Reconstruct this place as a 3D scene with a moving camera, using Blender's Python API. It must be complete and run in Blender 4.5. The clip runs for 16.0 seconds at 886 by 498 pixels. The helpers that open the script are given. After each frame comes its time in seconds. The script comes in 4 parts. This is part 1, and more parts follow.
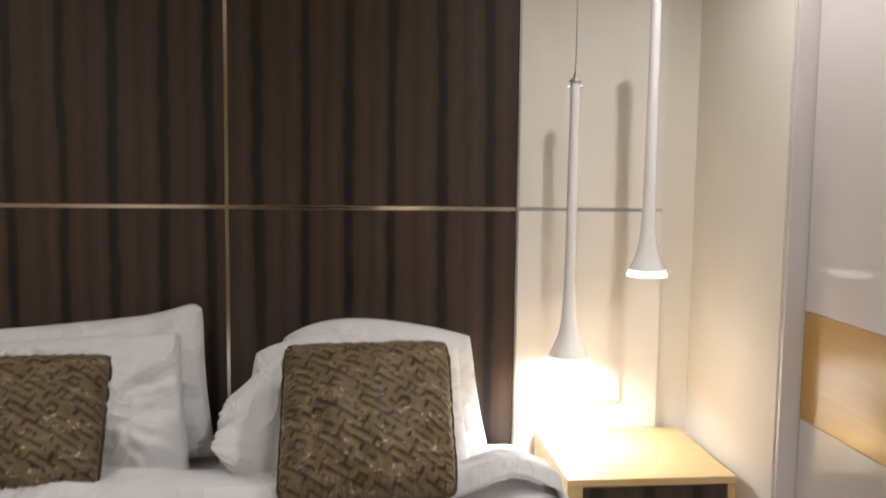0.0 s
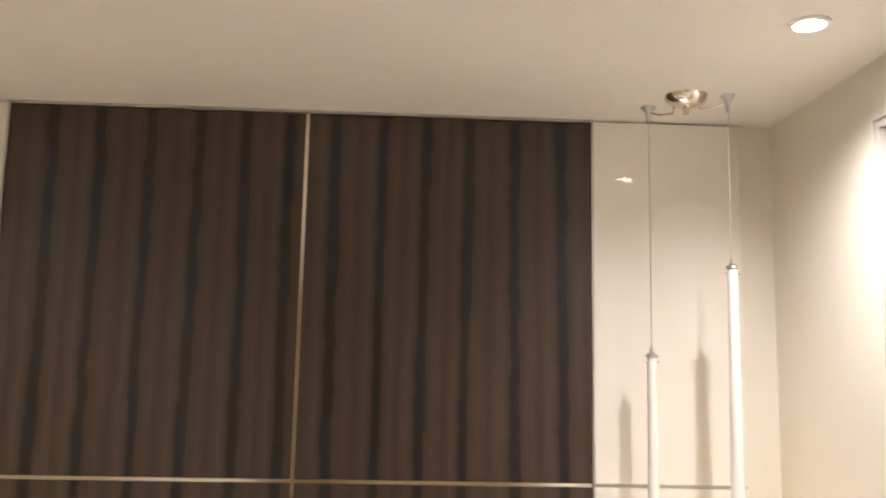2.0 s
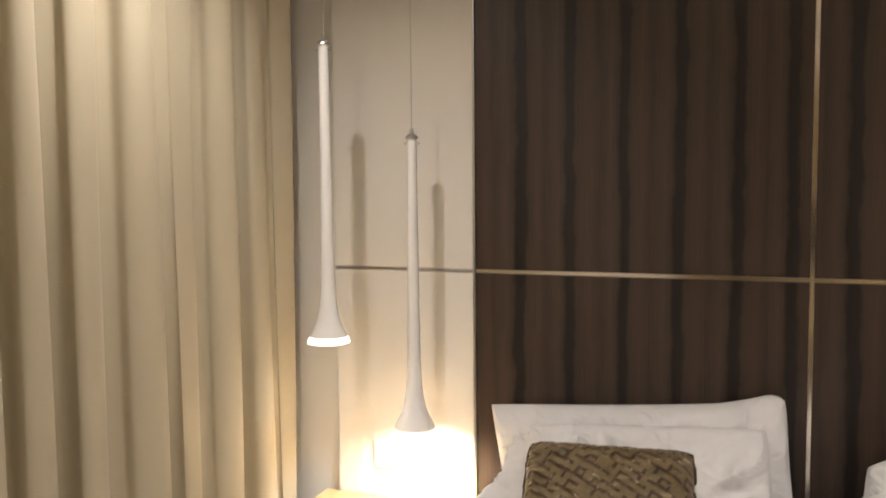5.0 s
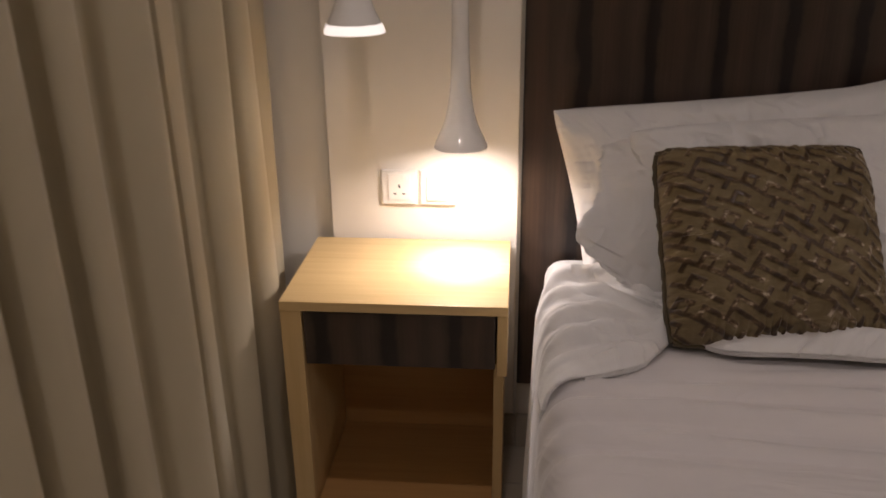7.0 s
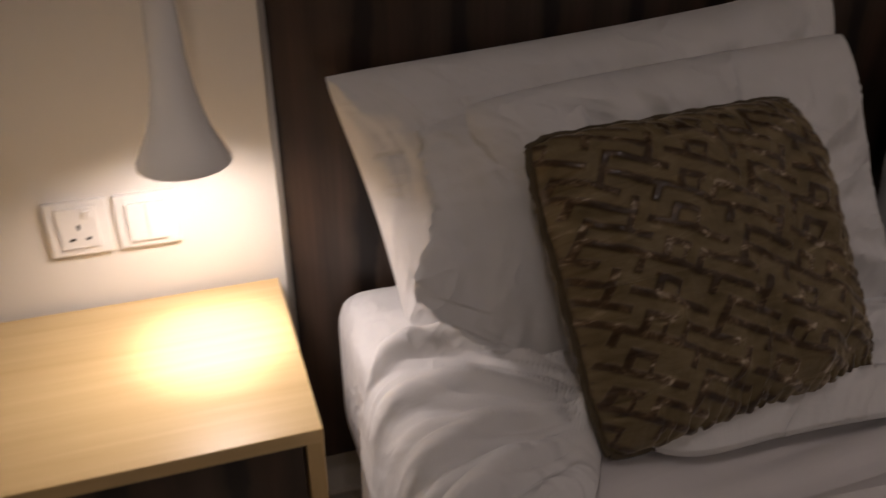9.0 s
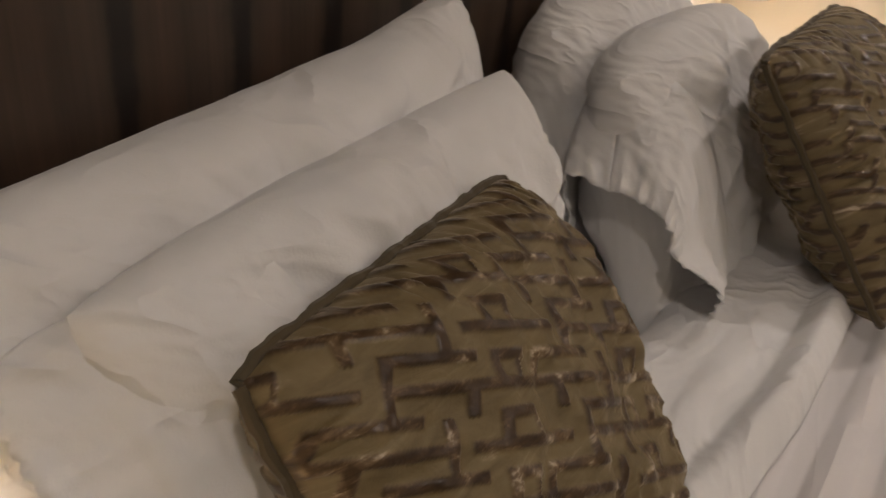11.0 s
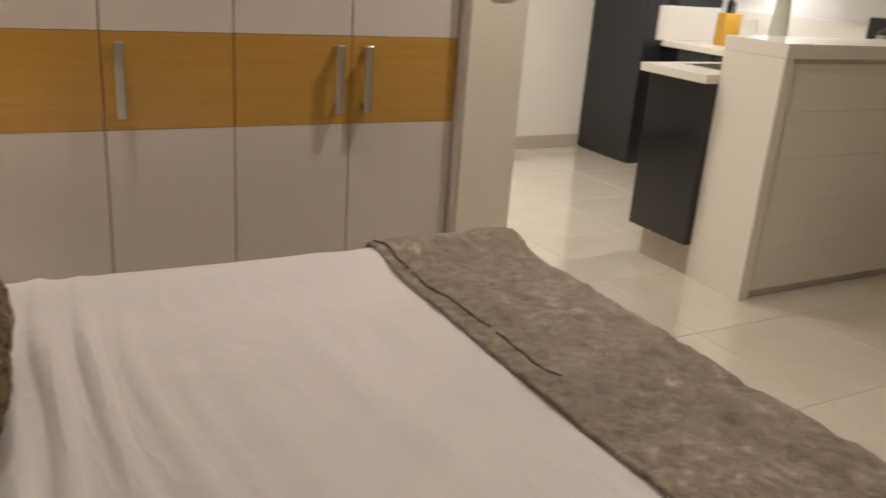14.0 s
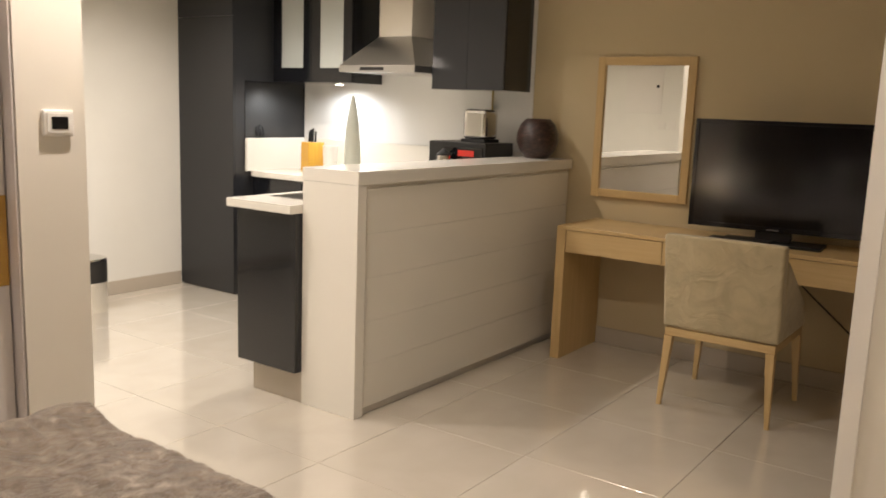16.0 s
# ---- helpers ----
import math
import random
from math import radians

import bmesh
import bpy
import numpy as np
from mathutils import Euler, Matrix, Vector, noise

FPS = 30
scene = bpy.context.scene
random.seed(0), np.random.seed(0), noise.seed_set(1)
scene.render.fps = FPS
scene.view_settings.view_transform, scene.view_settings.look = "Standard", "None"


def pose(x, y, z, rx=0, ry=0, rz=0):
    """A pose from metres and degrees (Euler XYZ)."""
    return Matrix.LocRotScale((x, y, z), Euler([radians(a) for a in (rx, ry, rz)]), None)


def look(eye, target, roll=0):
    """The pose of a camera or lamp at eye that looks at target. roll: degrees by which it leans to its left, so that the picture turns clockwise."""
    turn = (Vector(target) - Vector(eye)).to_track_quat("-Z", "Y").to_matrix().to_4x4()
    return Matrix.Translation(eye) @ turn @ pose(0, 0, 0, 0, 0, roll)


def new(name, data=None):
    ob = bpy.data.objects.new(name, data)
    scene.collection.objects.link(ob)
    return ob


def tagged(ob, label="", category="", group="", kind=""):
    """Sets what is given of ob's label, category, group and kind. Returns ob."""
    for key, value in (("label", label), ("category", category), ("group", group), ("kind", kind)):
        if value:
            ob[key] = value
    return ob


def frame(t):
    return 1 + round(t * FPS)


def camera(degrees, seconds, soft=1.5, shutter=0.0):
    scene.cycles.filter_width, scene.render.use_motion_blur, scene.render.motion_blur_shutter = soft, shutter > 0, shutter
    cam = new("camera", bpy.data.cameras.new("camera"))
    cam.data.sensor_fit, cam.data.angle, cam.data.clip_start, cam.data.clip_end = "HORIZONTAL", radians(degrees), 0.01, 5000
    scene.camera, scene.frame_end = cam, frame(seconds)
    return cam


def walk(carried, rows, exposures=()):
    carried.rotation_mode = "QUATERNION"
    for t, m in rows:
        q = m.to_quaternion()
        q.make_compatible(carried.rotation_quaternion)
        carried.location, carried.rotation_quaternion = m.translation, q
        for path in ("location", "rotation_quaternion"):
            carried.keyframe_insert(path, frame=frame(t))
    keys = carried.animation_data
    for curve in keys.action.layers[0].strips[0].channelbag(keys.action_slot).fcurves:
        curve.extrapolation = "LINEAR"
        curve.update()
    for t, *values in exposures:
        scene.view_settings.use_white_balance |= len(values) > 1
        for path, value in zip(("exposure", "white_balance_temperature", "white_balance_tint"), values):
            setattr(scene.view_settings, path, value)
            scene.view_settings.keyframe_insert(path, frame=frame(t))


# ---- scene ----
cam = camera(55.5, 16.0, shutter=0.35)
PATH = [
    (0, (0.411, -2.65, 1.458), (0.606, -0.668, 1.27), 0.7),
    (0.5, (0.384, -2.557, 1.466), (0.641, -0.574, 1.468), 0.5),
    (1, (0.388, -2.558, 1.545), (0.62, -0.574, 1.638), 0.7),
    (1.5, (0.362, -2.577, 1.64), (0.56, -0.595, 1.814), 1.0),
    (2, (0.314, -2.602, 1.68), (0.407, -0.623, 1.959), 1.2),
    (2.5, (0.191, -2.619, 1.729), (0.154, -0.645, 2.045), 1.2),
    (3, (0.089, -2.65, 1.765), (-0.15, -0.684, 2.047), 1.1),
    (3.5, (-0.021, -2.661, 1.771), (-0.47, -0.723, 1.969), 0.7),
    (4, (-0.084, -2.559, 1.747), (-0.656, -0.644, 1.794), -0.1),
    (4.5, (-0.066, -2.431, 1.641), (-0.75, -0.552, 1.594), -0.4),
    (5, (-0.127, -2.37, 1.582), (-0.833, -0.504, 1.438), -0.5),
    (5.2, (-0.181, -2.356, 1.567), (-0.869, -0.49, 1.355), -0.7),
    (6.5, (-0.83, -2.15, 1.43), (-1.15, -0.29, 0.82), -0.7),
    (7.5, (-0.984, -1.726, 1.344), (-0.984, 0.073, 0.469), -0.7),
    (8, (-1.046, -1.546, 1.333), (-0.875, 0.198, 0.369), -0.7),
    (8.5, (-1.051, -1.355, 1.335), (-0.79, 0.356, 0.332), -1.1),
    (9, (-1.047, -1.186, 1.32), (-0.51, 0.468, 0.332), -0.1),
    (9.5, (-1.074, -1.018, 1.33), (-0.153, 0.452, 0.335), 1.8),
    (10, (-1.033, -0.874, 1.302), (0.107, 0.451, 0.331), 3.3),
    (12.5, (-0.937, -0.528, 1.288), (0.798, -0.506, 0.294), 4.6),
    (13, (-0.98, -0.602, 1.351), (0.783, -0.881, 0.448), 1.5),
    (13.5, (-1.012, -0.645, 1.368), (0.736, -1.286, 0.638), 3.7),
    (14, (-1.021, -0.69, 1.365), (0.624, -1.621, 0.711), 4.2),
    (14.5, (-1.03, -0.732, 1.372), (0.467, -1.92, 0.781), 4.4),
    (15, (-1.046, -0.771, 1.388), (0.319, -2.141, 0.88), 3.8),
    (15.5, (-1.037, -0.813, 1.401), (0.199, -2.328, 0.984), 2.8),
    (16, (-1.034, -0.834, 1.419), (0.109, -2.441, 1.088), 2.1),
]
EXPOSURE = [(0, 0.15, 5850, 11), (0.5, 0.2, 5850, 11), (1, 0.6, 5800, 12), (1.5, 0.6, 5900, 12), (2, 0.95, 6100, 13), (2.5, 1.5, 6000, 11), (3, 1.5, 5850, 11), (3.5, 1.55, 5950, 9), (4, 1.35, 6100, 9), (4.5, 0.85, 6200, 11), (5, 0.45, 6300, 13), (7.5, -1.08, 6550, 23), (8.5, -1.25, 6550, 23), (9, -1.7, 6500, 23), (9.5, -0.9, 6600, 18), (10, -0.7, 6750, 16), (12.5, 0.45, 6400, 14), (13, -0.25, 6600, 14), (13.5, -0.25, 6800, 15), (14.5, -0.3, 6950, 15), (15, -0.25, 6950, 15), (16, 0.22, 6900, 15)]
walk(cam, [(t, look(eye, target, roll)) for t, eye, target, roll in PATH], EXPOSURE)

# ---- light ----
world = bpy.data.worlds.new("night")
scene.world = world
world.use_nodes = True
world.node_tree.nodes["Background"].inputs[0].default_value = (0.010, 0.012, 0.016, 1)
world.node_tree.nodes["Background"].inputs[1].default_value = 0.3


def spot(name, at, watts, angle, colour, blend=0.6, size=0.03, target=None):
    d = bpy.data.lights.new(name, "SPOT")
    d.energy, d.spot_size, d.spot_blend, d.color, d.shadow_soft_size = watts, radians(angle), blend, colour, size
    ob = new(name, d)
    ob.matrix_world = look(at, target or (at[0], at[1] + 0.0001, 0))
    return ob


WARM = (1.0, 0.925, 0.83)
COOL = (1.0, 0.925, 0.84)
SOFT = (1.0, 0.88, 0.745)
WHITE = (1.0, 0.945, 0.86)

# ---- materials ----


def material(name, colour, rough=0.5, metal=0.0, coat=0.0, spec=0.5):
    m = bpy.data.materials.new(name)
    m.use_nodes = True
    b = m.node_tree.nodes["Principled BSDF"]
    b.inputs["Base Color"].default_value = (*colour, 1)
    b.inputs["Roughness"].default_value = rough
    b.inputs["Metallic"].default_value = metal
    b.inputs["Coat Weight"].default_value = coat
    b.inputs["Coat Roughness"].default_value = 0.06
    b.inputs["Specular IOR Level"].default_value = spec
    return m


class Nodes:
    """Short names for wiring a material."""

    def __init__(self, m):
        self.m, self.t = m, m.node_tree
        self.b = self.t.nodes["Principled BSDF"]

    def add(self, kind, **sets):
        n = self.t.nodes.new(kind)
        for k, v in sets.items():
            n.inputs[k.replace("_", " ")].default_value = v
        return n

    def link(self, a, b):
        self.t.links.new(a, b)

    def coords(self, scale=(1, 1, 1), space="Object", turn=(0, 0, 0)):
        c = self.t.nodes.new("ShaderNodeTexCoord")
        mp = self.t.nodes.new("ShaderNodeMapping")
        mp.inputs["Scale"].default_value = scale
        mp.inputs["Rotation"].default_value = turn
        self.link(c.outputs[space], mp.inputs[0])
        return mp.outputs[0]

    def noise(self, vec, scale, detail=4.0, rough=0.55, distort=0.0):
        n = self.add("ShaderNodeTexNoise", Scale=scale, Detail=detail, Roughness=rough, Distortion=distort)
        self.link(vec, n.inputs["Vector"])
        return n.outputs[0]

    def ramp(self, fac, stops):
        r = self.t.nodes.new("ShaderNodeValToRGB")
        e = r.color_ramp.elements
        while len(e) < len(stops):
            e.new(0.5)
        for k, (pos, col) in zip(e, stops):
            k.position, k.color = pos, (*col, 1) if len(col) == 3 else col
        self.link(fac, r.inputs[0])
        return r.outputs[0]

    def mix(self, fac, a, b, mode="MIX"):
        n = self.t.nodes.new("ShaderNodeMix")
        n.data_type, n.blend_type = "RGBA", mode
        for sock, v in ((n.inputs[0], fac), (n.inputs[6], a), (n.inputs[7], b)):
            if isinstance(v, (int, float)):
                sock.default_value = v
            elif isinstance(v, tuple):
                sock.default_value = (*v, 1)
            else:
                self.link(v, sock)
        return n.outputs[2]

    def bump(self, height, strength=0.2, distance=0.01):
        n = self.add("ShaderNodeBump", Strength=strength, Distance=distance)
        self.link(height, n.inputs["Height"])
        self.link(n.outputs[0], self.b.inputs["Normal"])
        return n

    def maths(self, op, a, b=0.0):
        n = self.t.nodes.new("ShaderNodeMath")
        n.operation = op
        for sock, v in zip(n.inputs, (a, b)):
            if isinstance(v, (int, float)):
                sock.default_value = v
            else:
                self.link(v, sock)
        return n.outputs[0]


def paint(name, colour, rough=0.55, vary=0.06, bump=0.08):
    m = material(name, colour, rough)
    n = Nodes(m)
    v = n.coords()
    dark = tuple(c * (1 - vary) for c in colour)
    n.link(n.ramp(n.noise(v, 1.7, 3), [(0.3, dark), (0.7, colour)]), n.b.inputs["Base Color"])
    n.bump(n.noise(v, 190, 3), bump, 0.002)
    return m


def wood(name, light, dark, axis="x", rough=0.4, coat=0.0):
    m = material(name, light, rough, coat=coat)
    n = Nodes(m)
    scale = {"x": (1.2, 26, 26), "y": (26, 1.2, 26), "z": (26, 26, 1.2)}[axis]
    v = n.coords(scale)
    grain = n.noise(v, 2.2, 6, 0.6, 0.4)
    wide = n.noise(n.coords(tuple(s * 0.18 for s in scale)), 2.0, 3)
    both = n.maths("ADD", n.maths("MULTIPLY", grain, 0.65), n.maths("MULTIPLY", wide, 0.35))
    n.link(n.ramp(both, [(0.32, dark), (0.66, light)]), n.b.inputs["Base Color"])
    n.bump(grain, 0.08, 0.002)
    return m


def macassar(name):
    """Dark striped veneer under lacquer, the figure running upright with wavy bands."""
    m = material(name, (0.05, 0.035, 0.026), 0.34, coat=0.0)
    n = Nodes(m)
    sep = n.t.nodes.new("ShaderNodeSeparateXYZ")
    c = n.t.nodes.new("ShaderNodeTexCoord")
    n.link(c.outputs["Object"], sep.inputs[0])
    wob = n.noise(n.coords((1.6, 1, 1.0)), 8.5, 4, 0.6)
    slow = n.noise(n.coords((1.5, 1, 0.10)), 2.0, 2)
    x = n.maths("ADD", sep.outputs[0], n.maths("MULTIPLY", wob, 0.036))
    x = n.maths("ADD", x, n.maths("MULTIPLY", slow, 0.09))
    band = n.maths("FRACT", n.maths("MULTIPLY", x, 6.9))
    col = n.ramp(band, [(0.0, (0.011, 0.0075, 0.0055)), (0.15, (0.014, 0.0095, 0.0075)), (0.20, (0.048, 0.030, 0.020)),
                        (0.42, (0.067, 0.041, 0.028)), (0.58, (0.045, 0.029, 0.0205)), (0.80, (0.069, 0.046, 0.033)), (0.94, (0.045, 0.029, 0.0205)), (1.0, (0.011, 0.0075, 0.0055))])
    fine = n.noise(n.coords((60, 60, 1.2)), 3.0, 5)
    n.link(n.mix(0.45, col, n.ramp(fine, [(0.3, (0.55, 0.55, 0.55)), (0.7, (1.25, 1.2, 1.15))]), "MULTIPLY"), n.b.inputs["Base Color"])
    n.bump(fine, 0.05, 0.001)
    return m


def cloth(name, colour, rough=0.85, crinkle=0.5, scale=9.0, sheen=0.2, weave=True, stretch=(1, 1, 1), worn=0.93):
    m = material(name, colour, rough, spec=0.25)
    n = Nodes(m)
    n.b.inputs["Sheen Weight"].default_value = sheen
    v = n.coords(stretch)
    folds = n.noise(v, scale, 4, 0.5, 1.2)
    ridge = n.maths("ABSOLUTE", n.maths("SUBTRACT", n.noise(v, scale * 0.55, 3, 0.5, 1.8), 0.5))
    dark = tuple(c * worn for c in colour)
    n.link(n.ramp(folds, [(0.3, dark), (0.7, colour)]), n.b.inputs["Base Color"])
    h = n.maths("ADD", n.maths("MULTIPLY", folds, 0.5), n.maths("MULTIPLY", n.maths("POWER", n.maths("SUBTRACT", 1.0, ridge), 6.0), 0.8))
    h = n.maths("ADD", h, n.maths("MULTIPLY", n.noise(n.coords(), 420, 2), 0.03 if weave else 0.0))
    n.bump(h, crinkle, 0.020)
    return m


M = {}
M["wall"] = paint("cream wall paint", (0.78, 0.73, 0.64), 0.5)
M["entry_wall"] = paint("white wall paint", (0.80, 0.78, 0.72), 0.5)
M["splash"] = paint("white glass splashback", (0.80, 0.795, 0.77), 0.12, 0.02, 0.0)
M["ceiling"] = paint("white ceiling paint", (0.80, 0.76, 0.70), 0.7)
M["beige_wall"] = paint("beige wall paint", (0.58, 0.475, 0.295), 0.55)
M["mauve"] = paint("pale taupe lacquer", (0.62, 0.57, 0.54), 0.085, 0.03, 0.0)
M["white_gloss"] = paint("white lacquer", (0.80, 0.76, 0.69), 0.045, 0.02, 0.0)
M["macassar"] = macassar("dark striped veneer")
M["chrome"] = material("polished trim metal", (0.78, 0.72, 0.62), 0.14, 1.0)
M["steel"] = material("brushed steel", (0.55, 0.54, 0.52), 0.3, 1.0)
M["oak"] = wood("light oak", (0.67, 0.49, 0.245), (0.56, 0.385, 0.175), "x", 0.38)
M["oak_z"] = wood("light oak upright", (0.65, 0.465, 0.225), (0.53, 0.355, 0.155), "z", 0.38)
M["oak_y"] = wood("light oak deep", (0.65, 0.465, 0.225), (0.53, 0.355, 0.155), "y", 0.38)
# Redder than the outer oak, in part to stand in for bounced light.
M["oak_warm"] = wood("reddish oak lining, partly tinted for bounced light", (0.52, 0.29, 0.11), (0.42, 0.22, 0.075), "x", 0.4)
M["amber"] = wood("amber veneer", (0.50, 0.29, 0.065), (0.43, 0.235, 0.045), "y", 0.22, 0.3)
M["linen"] = cloth("white cotton", (0.75, 0.74, 0.735), 0.85, 0.75, 5.0)
M["duvet"] = cloth("white sateen duvet", (0.68, 0.65, 0.65), 0.6, 0.28, 4.0, 0.3, True, (0.7, 1.4, 1))
M["curtain"] = cloth("cream curtain fabric", (0.51, 0.445, 0.315), 0.75, 0.12, 3.0, 0.08, True, (1, 1, 0.15))
M["black"] = material("black gloss lacquer", (0.010, 0.011, 0.014), 0.10, coat=0.3)
M["charcoal"] = material("charcoal satin lacquer", (0.022, 0.023, 0.026), 0.32)
M["quartz"] = paint("white quartz", (0.80, 0.77, 0.70), 0.16, 0.03, 0.0)
M["screen"] = material("dark glass screen", (0.004, 0.004, 0.005), 0.12, spec=0.7)
M["plastic_black"] = material("black plastic", (0.012, 0.012, 0.012), 0.4)
M["plastic_white"] = material("white plastic", (0.78, 0.75, 0.70), 0.35)
M["mirror"] = material("mirror glass", (0.92, 0.92, 0.90), 0.0, 1.0)
M["opal"] = material("white opal glass", (0.85, 0.83, 0.80), 0.12, coat=0.5)
M["grout"] = paint("grey grout", (0.40, 0.36, 0.30), 0.8)
M["skirting"] = paint("beige tile skirting", (0.50, 0.44, 0.36), 0.3, 0.08, 0.0)


def glow(name, colour, strength):
    m = material(name, colour, 0.5)
    b = m.node_tree.nodes["Principled BSDF"]
    b.inputs["Emission Color"].default_value = (*colour, 1)
    b.inputs["Emission Strength"].default_value = strength
    return m


M["lamp_glow"] = glow("lit lamp disc", (1.0, 0.90, 0.74), 14.0)
M["lip_glow"] = glow("lit glass rim", (1.0, 0.94, 0.84), 1.6)
M["down_glow"] = glow("lit downlight", (1.0, 0.93, 0.80), 18.0)

# ---- building helpers ----


def box(bm, x0, x1, y0, y1, z0, z1, bevel=0.0, seg=2):
    if bm.faces.layers.int.get("flat") is None:
        bm.faces.layers.int.new("flat")
    g = bmesh.ops.create_cube(bm, size=1.0)
    vs = g["verts"]
    for v in vs:
        v.co = Vector((x0 if v.co.x < 0 else x1, y0 if v.co.y < 0 else y1, z0 if v.co.z < 0 else z1))
    if bevel > 0:
        es = list({e for v in vs for e in v.link_edges})
        bmesh.ops.bevel(bm, geom=es, offset=bevel, segments=seg, affect="EDGES", profile=0.6)
    return bm


def cube(x0, x1, y0, y1, z0, z1, bevel=0.0, seg=2):
    return box(bmesh.new(), x0, x1, y0, y1, z0, z1, bevel, seg)


def lathe(profile, seg=32, at=(0, 0, 0), closed=False):
    """Turned shape round z from (radius, height) pairs."""
    bm = bmesh.new()
    rings = []
    for r, z in profile:
        rings.append([bm.verts.new((at[0] + r * math.cos(2 * math.pi * i / seg), at[1] + r * math.sin(2 * math.pi * i / seg), at[2] + z)) for i in range(seg)] if r > 1e-6
                     else [bm.verts.new((at[0], at[1], at[2] + z))])
    for a, b in zip(rings, rings[1:]):
        for i in range(seg):
            j = (i + 1) % seg
            f = [a[i % len(a)], a[j % len(a)], b[j % len(b)], b[i % len(b)]]
            f = list(dict.fromkeys(f))
            if len(f) > 2:
                bm.faces.new(f)
    bmesh.ops.recalc_face_normals(bm, faces=bm.faces)
    return bm


def tube(points, radius, seg=8):
    """A round rod along points; radius may be one number or one for each point."""
    bm = bmesh.new()
    pts = [Vector(p) for p in points]
    rad = radius if isinstance(radius, (list, tuple)) else [radius] * len(pts)
    rings = []
    for k, p in enumerate(pts):
        d = (pts[min(k + 1, len(pts) - 1)] - pts[max(k - 1, 0)]).normalized()
        u = d.orthogonal().normalized() if abs(d.z) > 0.9 else d.cross(Vector((0, 0, 1))).normalized()
        w = d.cross(u)
        rings.append([bm.verts.new(p + rad[k] * (math.cos(2 * math.pi * i / seg) * u + math.sin(2 * math.pi * i / seg) * w)) for i in range(seg)])
    for a, b in zip(rings, rings[1:]):
        for i in range(seg):
            bm.faces.new((a[i], a[(i + 1) % seg], b[(i + 1) % seg], b[i]))
    bm.faces.new(list(reversed(rings[0])))
    bm.faces.new(rings[-1])
    bmesh.ops.recalc_face_normals(bm, faces=bm.faces)
    return bm


def smooth(me, angle=40):
    for p in me.polygons:
        p.use_smooth = True
    me.set_sharp_from_angle(angle=radians(angle))


def keep_flat(bm):
    """Rounded edges shade softly, while the plain faces between them stay flat."""
    bm.normal_update()
    for f in bm.faces:
        f.smooth = True
    for e in bm.edges:
        plain = any(max(abs(c) for c in f.normal) > 0.9999 for f in e.link_faces)
        e.smooth = len(e.link_faces) == 2 and not plain and e.calc_face_angle(0.0) < 0.7


def part(name, bm, mat, parent=None, label="", soft=True):
    me = bpy.data.meshes.new(name)
    boxy = bm.faces.layers.int.get("flat") is not None
    if boxy:
        bm.faces.layers.int.remove(bm.faces.layers.int.get("flat"))
        keep_flat(bm)
    bm.to_mesh(me)
    bm.free()
    if soft and not boxy:
        smooth(me)
    me.materials.append(mat)
    ob = new(name, me)
    ob.parent = parent
    if label:
        ob["label"] = label
    return ob


def thing(name, at=(0, 0, 0), turn=0.0, label="", category="", group="", kind=""):
    ob = new(name)
    ob.empty_display_size = 0.1
    ob.matrix_basis = pose(*at, 0, 0, turn)
    return tagged(ob, label, category, group, kind)


def solo(name, bm, mat, label="", category="", group="", kind="", at=None, turn=0.0):
    ob = part(name, bm, mat)
    if at:
        ob.matrix_basis = pose(*at, 0, 0, turn)
    return tagged(ob, label, category, group, kind)


def structure(name, bm, mat, label, category):
    return solo(name, bm, mat, label, category, kind="structure")


def boxes(*list_of):
    bm = bmesh.new()
    for b in list_of:
        box(bm, *b)
    return bm


def sheet(nx, ny, place):
    """A grid of quads; place(u, v) gives each point, u and v from 0 to 1."""
    bm = bmesh.new()
    vs = [[bm.verts.new(place(i / nx, j / ny)) for j in range(ny + 1)] for i in range(nx + 1)]
    for i in range(nx):
        for j in range(ny):
            bm.faces.new((vs[i][j], vs[i + 1][j], vs[i + 1][j + 1], vs[i][j + 1]))
    return bm


def thick(ob, metres, offset=-1.0):
    mod = ob.modifiers.new("thickness", "SOLIDIFY")
    mod.thickness, mod.offset = metres, offset
    return ob

# ---- plan (metres) ----
CEIL = 2.48
RIGHT, LEFT = 1.50, -1.78          # wardrobe wall and window wall
FAR = -5.61                         # wall behind desk and kitchen
ENTRY = 4.34                        # end wall of the entry
SEAM = 1.335
DARK_L, DARK_R, PALE = -0.92, 0.905, 1.388

# ---- structure ----
structure("ground", cube(LEFT - 0.3, ENTRY + 0.3, FAR - 0.3, 0.3, -0.30, -0.012), M["grout"], "grey grout bed under the floor tiles", "floor")
structure("ceiling", cube(LEFT - 0.3, ENTRY + 0.3, FAR - 0.3, 0.3, CEIL, CEIL + 0.2), M["ceiling"], "smooth white painted ceiling", "ceiling")
structure("wall_north", boxes((LEFT - 0.3, RIGHT + 0.05, 0.022, 0.25, -0.01, CEIL)), M["wall"], "cream painted wall behind the headboard panels", "wall")
structure("wall_west", boxes((LEFT - 0.25, LEFT, FAR, 0.02, -0.01, CEIL)), M["wall"], "cream painted wall behind the curtain", "wall")
structure("wall_south", boxes((LEFT - 0.25, 1.695, FAR - 0.2, FAR, -0.01, CEIL)), M["beige_wall"], "beige painted wall behind the desk", "wall")
structure("wall_kitchen", boxes((1.697, ENTRY + 0.2, FAR - 0.2, FAR + 0.003, -0.01, CEIL)), M["splash"], "glossy white kitchen splashback wall", "wall")
